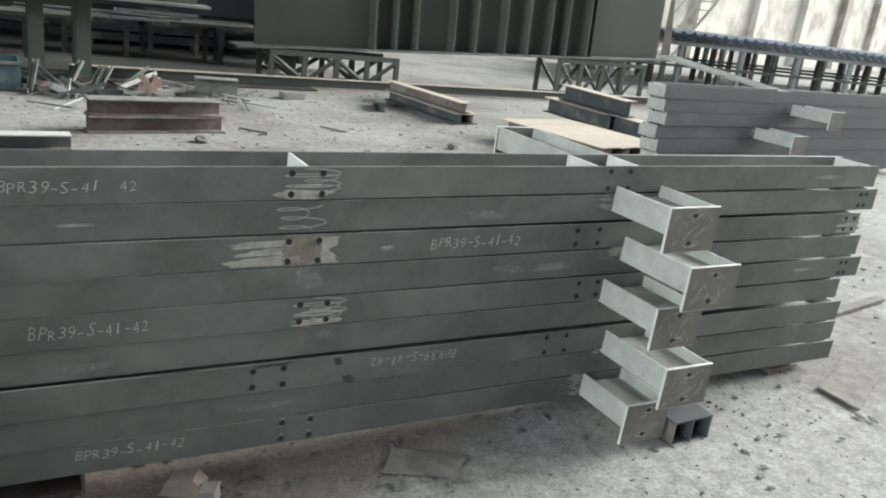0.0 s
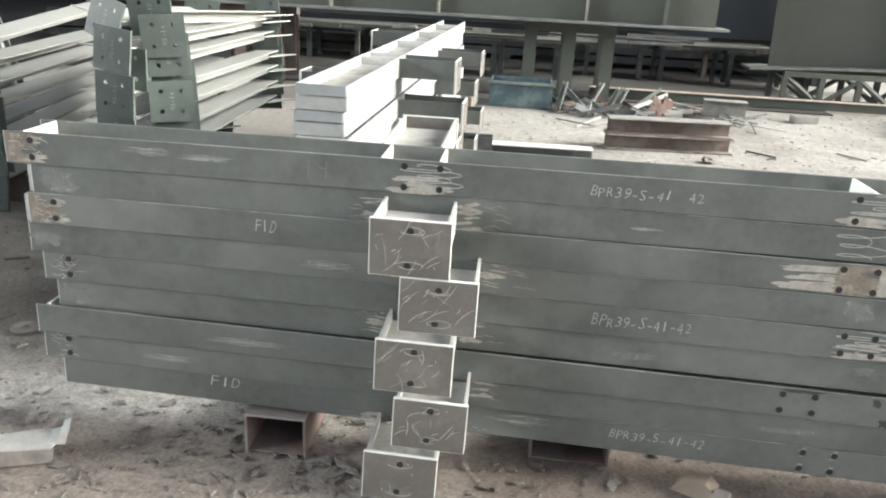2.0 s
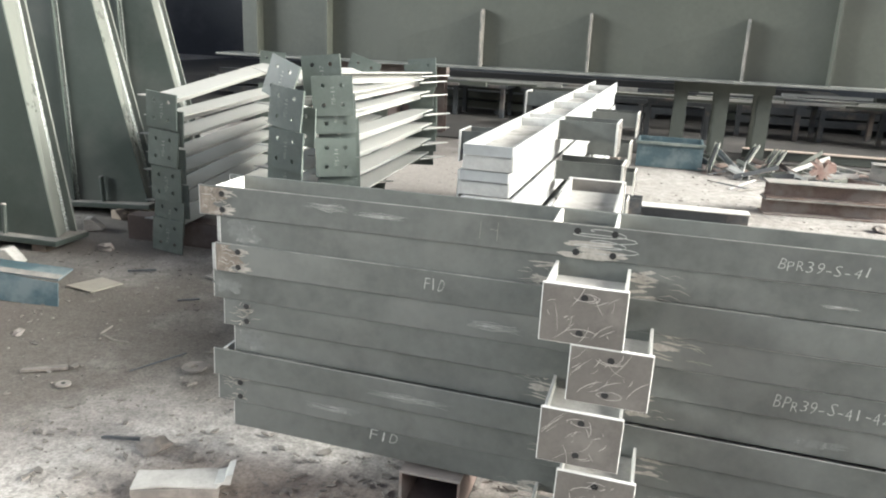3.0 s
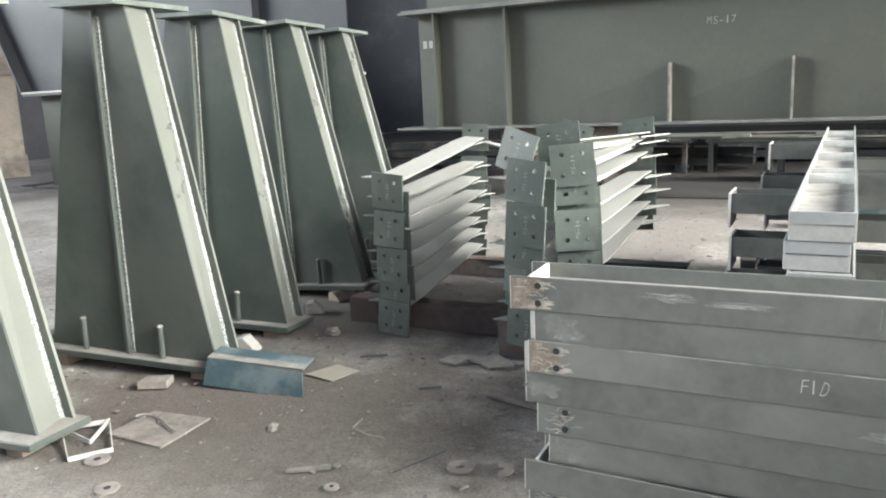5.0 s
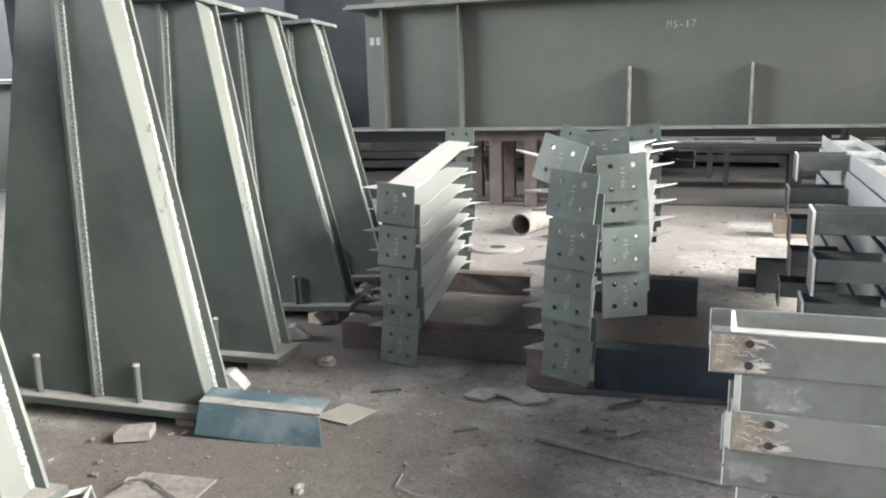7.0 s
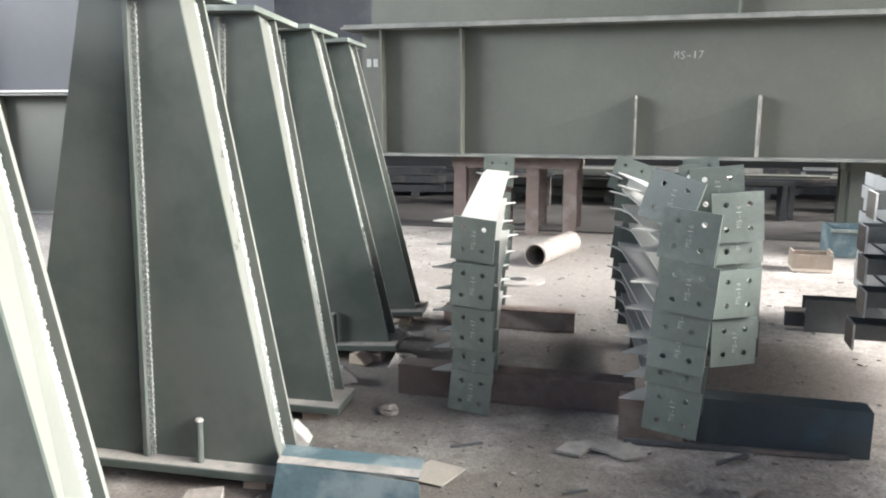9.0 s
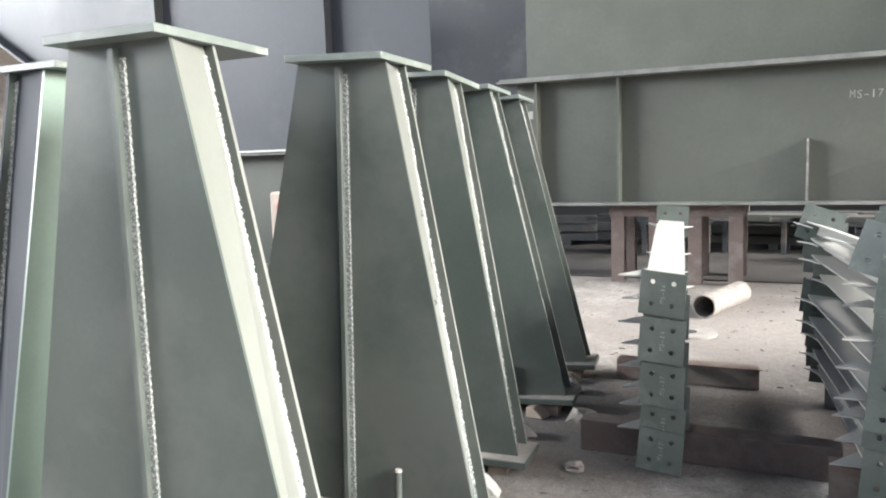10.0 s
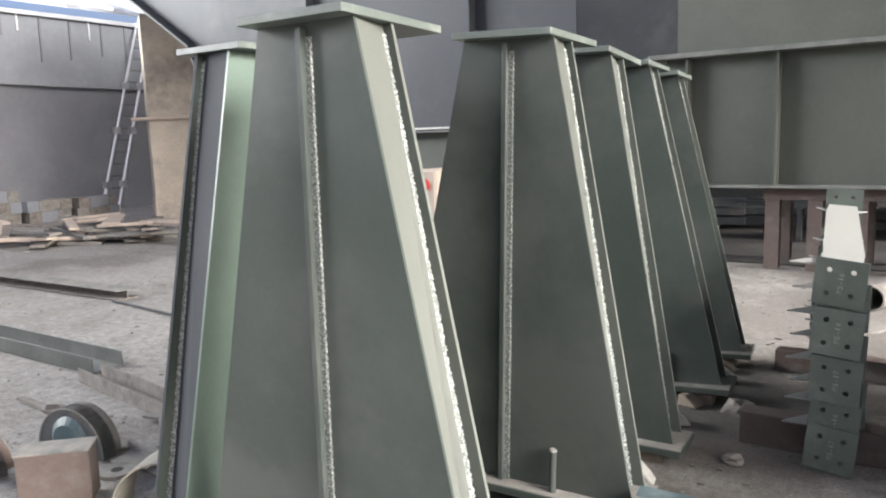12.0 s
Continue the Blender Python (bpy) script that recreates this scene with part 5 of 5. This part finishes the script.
for i in range(6600):
    if i < 900:
        x, y = rr.uniform(-8, 5), rr.uniform(1.8, 11)
    elif i < 3300:
        x, y = rr.uniform(-12, 9), rr.uniform(1.5, 13)
    elif i < 4600:
        x, y = rr.gauss(-1.3, 0.9), rr.gauss(2.4, 0.35)
    else:
        x, y = rr.uniform(-5.2, 2.6), rr.uniform(1.9, 4.7)
    r = (abs(rr.gauss(0, 0.011)) + 0.004) * (0.8 if i < 900 else 0.65 if i < 4600 else 0.42)
    n = rr.choice((3, 4, 5))
    a0 = rr.uniform(0, 6.3)
    e = rr.uniform(0.3, 1)
    ca, sa = math.cos(a0), math.sin(a0)
    poly = []
    for k in range(n):
        a = 2 * math.pi * k / n
        u, v = r * 1.6 * math.cos(a), r * e * math.sin(a)
        poly.append((x + u * ca - v * sa, y + u * sa + v * ca))
    lo = [bm.verts.new((*p, 0)) for p in poly]
    hi = [bm.verts.new((p[0], p[1], 0.004 + 0.3 * r * rr.random())) for p in poly]
    bm.faces.new(hi)
    for k in range(n):
        bm.faces.new((lo[k], lo[(k + 1) % n], hi[(k + 1) % n], hi[k]))
tagged(part("floor_debris", bm, CRUMB), "scattered steel chips, slag and dirt on the floor", "debris", kind="stuff")

# loose strips, rods and lumps that lie singly on the floor
for x0, y0, x1, y1, w, h, mat in ((-3.22, 4.08, -3.12, 4.14, 0.012, 0.008, MILL), (-2.58, 4.515, -2.43, 4.645, 0.02, 0.012, MILL), (-2.49, 4.22, -2.41, 4.32, 0.04, 0.015, DEBRIS), (-3.32, 3.08, -3.16, 3.18, 0.03, 0.012, DEBRIS),
                                  (-3.78, 4.40, -3.64, 4.48, 0.012, 0.01, MILL), (-2.64, 2.745, -2.50, 2.78, 0.012, 0.01, MILL), (1.58, 8.25, 1.80, 8.03, 0.02, 0.012, MILL), (2.50, 8.44, 2.68, 8.17, 0.02, 0.012, MILL),
                                  (-2.9, 3.25, -2.78, 3.5, 0.008, 0.005, MILL), (-3.55, 5.05, -3.4, 5.12, 0.02, 0.01, RUST)):
    d = Vector((x1 - x0, y1 - y0, 0))
    st = part("steel_strip", P([(0, 0), (d.length, -0.1 * w), (d.length * 0.98, w), (0.01, 0.8 * w)], 0, h, "z"), mat, m=pose(x0, y0, 0.002, 0, 0, math.degrees(math.atan2(d.y, d.x))))
    tagged(st, "thin dark steel strip lying on the dusty floor", "strip")
for x, y, r, a in ((-2.68, 4.26, 0.035, 20), (-3.65, 3.42, 0.025, 60), (-2.42, 2.76, 0.05, 10), (-4.36, 5.5, 0.08, 40), (1.1, 7.65, 0.06, 0), (3.6, 7.5, 0.06, 70), (-7.95, 3.35, 0.07, 30), (-4.2, 4.75, 0.05, 75)):
    lp = part("slag_lump", rock(r, a), DEBRIS, m=pose(x, y, 0.0, 0, 0, a))
    tagged(lp, "dusty broken lump on the dusty floor", "rubble")
crate = thing("wooden_crate", "small open wooden crate on the floor", "crate", pose(-1.52, 9.1, 0))
part("front", B(0, 0.36, 0, 0.015, 0.03, 0.17), WOOD, crate)
part("back", B(0, 0.36, 0.25, 0.265, 0.03, 0.17), WOOD, crate)
part("end", B(0, 0.015, 0.015, 0.25, 0.03, 0.2), WOOD, crate)
part("end", B(0.345, 0.36, 0.015, 0.25, 0.03, 0.2), WOOD, crate)
part("base", B(0, 0.36, 0, 0.265, 0, 0.03), DUST_TOP, crate)
pb = thing("base_channel", "dark steel channel lying beside the pale stack", "channel", pose(-1.92, 7.0, 0))
part("web", B(0, 0.5, 0, 0.01, 0.01, 0.13), MILL, pb)
part("flange", B(0, 0.5, -0.06, 0.06, 0, 0.01), DUST_TOP, pb)
part("flange", B(0, 0.5, -0.06, 0.06, 0.13, 0.14), DUST_TOP, pb)
# ---- far left: pillar, ladder, channels, boxes ----
pl = part("pillar", P([(-0.6, 0), (0.55, 0), (0.62, 4.6), (-0.66, 4.6)], -0.5, 0.5), TAN, m=pose(-18.7, 12.4, 0, 0, 0, 58))
part("cross_bar", tube(bmesh.new(), (-1.0, -0.55, 2.3), (1.2, -0.55, 2.35), 0.04, n=8), DUST_TOP, pl)
part("plinth", B(-0.62, 0.6, -0.53, 0.53, 0, 0.5), TAN, pl)
tagged(pl, "stained tan plastered pillar with a bar across", "pillar", kind="structure")
lad = thing("ladder", "tall aluminium extension ladder leaning on the wall", "ladder")
RAILS = ((Vector((-22.2, 12.465, 0)), Vector((-22.98, 14.5, 5.15))), (Vector((-22.2, 12.945, 0)), Vector((-22.98, 14.95, 5.15))))
for p, q in RAILS:
    part("rail", tube(bmesh.new(), p, q, 0.045, 0.035, n=8), ALU, lad)
    for f in (0.14, 0.42, 0.66):
        c = p.lerp(q, f)
        part("bracket", B(c.x - 0.06, c.x + 0.06, c.y - 0.08, c.y + 0.08, c.z - 0.09, c.z + 0.09), ALU, lad)
for i in range(15):
    f = 0.06 + 0.062 * i
    part("rung", tube(bmesh.new(), RAILS[0][0].lerp(RAILS[0][1], f), RAILS[1][0].lerp(RAILS[1][1], f), 0.016, n=6), GIRDER, lad)


def u_channel(L, w, h, mat, lab, m):
    c = thing("floor_channel", lab, "channel", m)
    part("web", B(0, L, 0, w, 0, 0.01), mat, c)
    part("leg", B(0, L, 0, 0.01, 0.01, h), mat, c, bevel=0.001)
    part("leg", B(0, L, w - 0.01, w, 0.01, h), mat, c, bevel=0.001)
    return c


u_channel(2.5, 0.25, 0.12, GREY, "grey steel channel lying open side up on the floor", pose(-11.05, 3.93, 0, 0, 0, 0.5))
u_channel(1.5, 0.17, 0.1, DEBRIS, "dusty brown steel channel lying on the floor", pose(-8.47, 3.8, 0, 0, 0, -8))
i_beam(4.3, 0.26, 0.11, DEBRIS, DUST, "long dusty steel beam on the far floor", pose(-15.2, 5.5, 0, 0, 0, 2.2))
flat("steel_strip", [(0, 0), (1.3, 0), (1.3, 0.03), (0, 0.03)], 0.02, MILL, "thin steel rod lying on the far floor", "strip", -10.9, 5.6, -6)
flat("steel_sheet", [(0, 0), (0.9, 0.1), (0.9, 0.5), (0.1, 0.4)], 0.02, DUST, "thin dusty sheet on the floor", "sheet", -8.9, 4.85, -20)
flat("steel_strip", [(0, 0), (0.62, 0.02), (0.6, 0.06), (0.02, 0.05)], 0.02, DEBRIS, "flat dusty strip on the floor", "strip", -8.45, 3.35, -5)
for x, y, a in ((-7.35, 3.55, 10), (-7.1, 3.5, 64), (-7.3, 3.2, -20), (-6.85, 3.3, 20), (-6.75, 3.12, -12), (-6.55, 3.28, 35), (-6.9, 3.05, 5)):
    flat("tile_offcut", [(0, 0), (0.26, 0.02), (0.25, 0.13), (0.16, 0.15), (0.01, 0.13)], 0.013, (DUST, DEBRIS)[a < 0], "flat pale offcut plate on the floor", "scrap", x, y, a, 0.006 + 0.016 * (a > 0), 3)
cr = thing("oxide_box", "red oxide painted steel box section offcut on the floor", "box", pose(-6.83, 2.548, 0, 0, 0, 46))
part("body", B(0, 0.32, 0, 0.16, 0, 0.25), MAUVE, cr, bevel=0.004)
part("top", B(-0.005, 0.325, -0.005, 0.165, 0.25, 0.258), DUST, cr, "dusty top plate", bevel=0.002)
for x, y, r, mat in ((-7.23, 3.05, 0.235, BLUE), (-7.42, 2.62, 0.17, RUST)):
    dr = thing("wheel_drum", "curved steel pulley half standing on the floor", "pulley", pose(x, y, 0, 0, 0, 12))
    arc = [(r * math.cos(a * math.pi / 20), r * math.sin(a * math.pi / 20) + 0.03) for a in range(21)] + [(-r, 0), (r, 0)]
    part("disc", P(arc, -0.022, 0.06), MILL, dr, "dark disc face")
    part("rim", arch(bmesh.new(), r, 0.008, -0.026, 0.1, 20, 0.03), DUST if mat is BLUE else RUST, dr)
    part("hub", tube(bmesh.new(), (0, -0.024, 0.09), (0, -0.05, 0.09), 0.13, 0.09, n=22), mat, dr, "blue painted hub" if mat is BLUE else "rusty hub")
rg = thing("pipe_shell", "cut half of a tan pipe standing like an arch", "pipe", pose(-6.19, 2.86, 0.0, 0, 0, 28))
part("shell", arch(bmesh.new(), 0.25, 0.009, 0, 0.2), CARD, rg)
flat("steel_offcut", [(0, 0), (0.3, 0.0), (0.28, 0.14), (0.03, 0.12)], 0.02, DUST, "pale plate offcut lying under the cut pipe", "scrap", -6.3, 2.72, 8, 0.05, 4)
for i in range(7):
    wsh = part("washer", tube(bmesh.new(), (0, 0, 0), (0, 0, 0.012), 0.055, n=16), MILL, m=pose(-7.75 + 0.07 * (i % 4), 3.2 + 0.09 * (i // 3), 0.003 + 0.012 * (i % 2), 0, 0, 0))
    tagged(wsh, "dark steel washer in a small heap", "washer", "washers by the box")
wsh = part("washer", tube(bmesh.new(), (0, 0, 0), (0, 0, 0.02), 0.09, n=22), DUST, m=pose(-6.72, 2.98, 0.035))
tagged(wsh, "pale steel washer lying on offcut plates", "washer")
part("hole", tube(bmesh.new(), (0, 0, 0.02), (0, 0, 0.0212), 0.03, n=14), HOLE, wsh)
g = random.Random(21)
for i, (x, y, a) in enumerate(((-16.4, 8.4, 10), (-17.2, 7.9, -12), (-16.0, 9.4, 5), (-17.6, 8.9, 25), (-18.6, 8.2, 0), (-15.6, 8.9, -20), (-18.2, 9.6, 30), (-16.6, 9.9, 0))):
    s = thing("timber_pile", "loose heap of dusty boards and offcuts on the floor", "boards", pose(x, y, 0, 0, 0, a))
    for k in range(6):
        L, w = g.uniform(0.5, 1.9), g.uniform(0.12, 0.35)
        part("board", B(-L / 2, L / 2, -w / 2, w / 2, 0, 0.05), (DUST, DEBRIS, DUST_TOP)[k % 3], s, m=pose(g.uniform(-0.5, 0.5), g.uniform(-0.4, 0.4), 0.055 * k, g.uniform(-3, 3), g.uniform(-5, 5), g.uniform(-60, 60)))
for i in range(9):
    s = thing("block_pile", "stack of pale grey blocks by the west wall", "blocks", pose(-21.6 + 0.2 * (i % 2), 7.2 + 0.62 * i, 0, 0, 0, 90 + g.uniform(-8, 8)), "block stacks")
    for r in range(3 if i < 5 else 2):
        for k in range(2):
            part("block", B(0.29 * k - 0.28, 0.29 * k - 0.01, -0.2, 0.2, 0.26 * r, 0.26 * r + 0.25), (HAZE, DUST, DEBRIS)[(i + r + k) % 3], s, m=pose(0.03 * ((i + r) % 3), 0.02 * (k - r), 0, 0, 0, 3 * ((i * 3 + r) % 3 - 1)))
tr = thing("parked_truck", "dusty pale vehicle tail with a round red lamp", "vehicle", pose(-10.3, 9.3, 0))
part("body", B(0.72, 1.12, 0, 2.0, 0.35, 1.26), DUST_TOP, tr, bevel=0.03)
part("bumper", B(0.74, 1.1, -0.06, 0.0, 0.38, 0.52), MILL, tr)
part("tail_lamp", tube(bmesh.new(), (0.94, -0.02, 1.05), (0.94, 0.02, 1.05), 0.09, n=18), RED, tr)
for x in (0.82, 1.02):
    part("wheel", tube(bmesh.new(), (x - 0.1, 0.6, 0.33), (x + 0.1, 0.6, 0.33), 0.33, n=20), HOLE, tr)

# ---- roof sheets on trestles, out in the light ----
for j in range(3):
    sh = thing("sheet_stack", "stack of bright corrugated roofing sheets on trestles", "sheets", pose(11.5 + 1.0 * j, 14.5 + 1.5 * j, 0, 0, 0, -6))
    for k in range(4):
        bm = bmesh.new()
        n = 300
        rows = [[bm.verts.new((16 * i / n + 0.2 * k, y, 1.1 + 0.055 * k + (0.06 if i % 6 in (2, 3) else 0))) for i in range(n + 1)] for y in (0, 1.3)]
        for i in range(n):
            bm.faces.new((rows[0][i], rows[0][i + 1], rows[1][i + 1], rows[1][i]))
        part("sheet", bm, ZINC, sh)
    # front legs and top rail: lightened grey, bright haze put into the colour
    for i in range(9):
        part("leg", B(0.2 + 1.9 * i, 0.32 + 1.9 * i, 0.1, 0.2, 0, 1.0), LIT_PALE, sh)
        part("leg", B(0.2 + 1.9 * i, 0.32 + 1.9 * i, 1.1, 1.2, 0, 1.06), GIRDER, sh)
    part("rail", B(0, 16, 0.08, 0.22, 1.0, 1.09), LIT_PALE, sh)
    part("rail", B(0, 16, 0.08, 0.16, 0.5, 0.56), GIRDER, sh)
st = thing("steel_stair", "open steel stair against the cream wall", "stair", pose(22.5, 24.0, 0))
for i in range(9):
    part("tread", B(0.3 * i, 0.3 * i + 0.3, -0.4, 0.4, 0.35 * i + 0.3, 0.35 * i + 0.34), EDGE, st)
for y in (-0.4, 0.4):
    part("stringer", tube(bmesh.new(), (0, y, 0.0), (2.7, y, 3.3), 0.06, n=6), EDGE, st)
    part("handrail", tube(bmesh.new(), (0, y, 1.1), (2.7, y, 4.3), 0.03, n=6), EDGE, st)

# ---- dark piles deep in the shed ----
for j, (x, y) in enumerate(((-5.6, 14.5), (-3.0, 15.5), (0.5, 15.0), (3.0, 16.5), (-9.0, 14.0))):
    s = thing("far_beam_pile", "dark stacked steel beams deep in the shed", "beams", pose(x, y, 0, 0, 0, 4 * j - 8))
    for k in range(7):
        part("beam", B(-0.2 * (k % 3), 2.6 + 0.3 * ((k * 5) % 3), 0.25 * (k % 3), 0.25 * (k % 3) + 0.18, 0.16 * (k // 3) + 0.1, 0.16 * (k // 3) + 0.22), MILL if (k + j) % 3 else DARK_OLIVE, s)
    for k in (0.3, 2.0):
        part("bearer", B(k, k + 0.15, 0, 0.8, 0, 0.1), MILL, s)

# slabs lying far back, made pale so their colour carries the daylight there
for j, (x, y, z, L, n) in enumerate(((-2.85, 16.0, 0.14, 1.75, 4), (0.4, 18.5, 0.1, 1.5, 3), (2.0, 19.5, 0.1, 2.2, 3), (-0.6, 17.2, 0.1, 1.4, 3))):
    s = thing("pale_slab_pile", "lengths of steel piled far back in the shed, daylight put into their colour", "slabs", pose(x, y, 0, 0, 0, 3 * j - 4))
    for k in range(n):
        part("slab", B(-0.08 * (k % 3), L + 0.1 * ((k * 2) % 3), 0.03 * k, 0.3, z + 0.09 * k, z + 0.09 * k + 0.055), ZINC if k % 2 else EDGE, s)
    for q in (0.15, 0.8):
        part("bearer", B(q * L, q * L + 0.12, -0.02, 0.32, 0, z), MILL, s)
# racks of sections and upright stools in the dark behind the girders
g = random.Random(9)
for j in range(9):
    x, y = -5.4 + 1.15 * j + g.uniform(-0.2, 0.2), 13.0 + g.uniform(-0.4, 1.2)
    s = thing("section_rack", "dark steel stool carrying thin lengths of section", "rack", pose(x, y, 0, 0, 0, g.uniform(-8, 8)))
    for q in (0, 0.85):
        part("leg", B(q, q + 0.07, 0, 0.07, 0, 0.5), MILL, s)
        part("leg", B(q, q + 0.07, 0.5, 0.57, 0, 0.5), MILL, s)
    part("rail", B(-0.05, 0.97, 0, 0.57, 0.5, 0.56), MILL, s)
    for k in range(5):
        yy = 0.04 + 0.1 * k
        part("section", B(-0.5 - g.uniform(0, 0.5), 1.4 + g.uniform(0, 0.5), yy, yy + 0.06, 0.56, 0.6 + 0.03 * (k % 2)), (MILL, GIRDER, BARE)[(k + j) % 3], s)
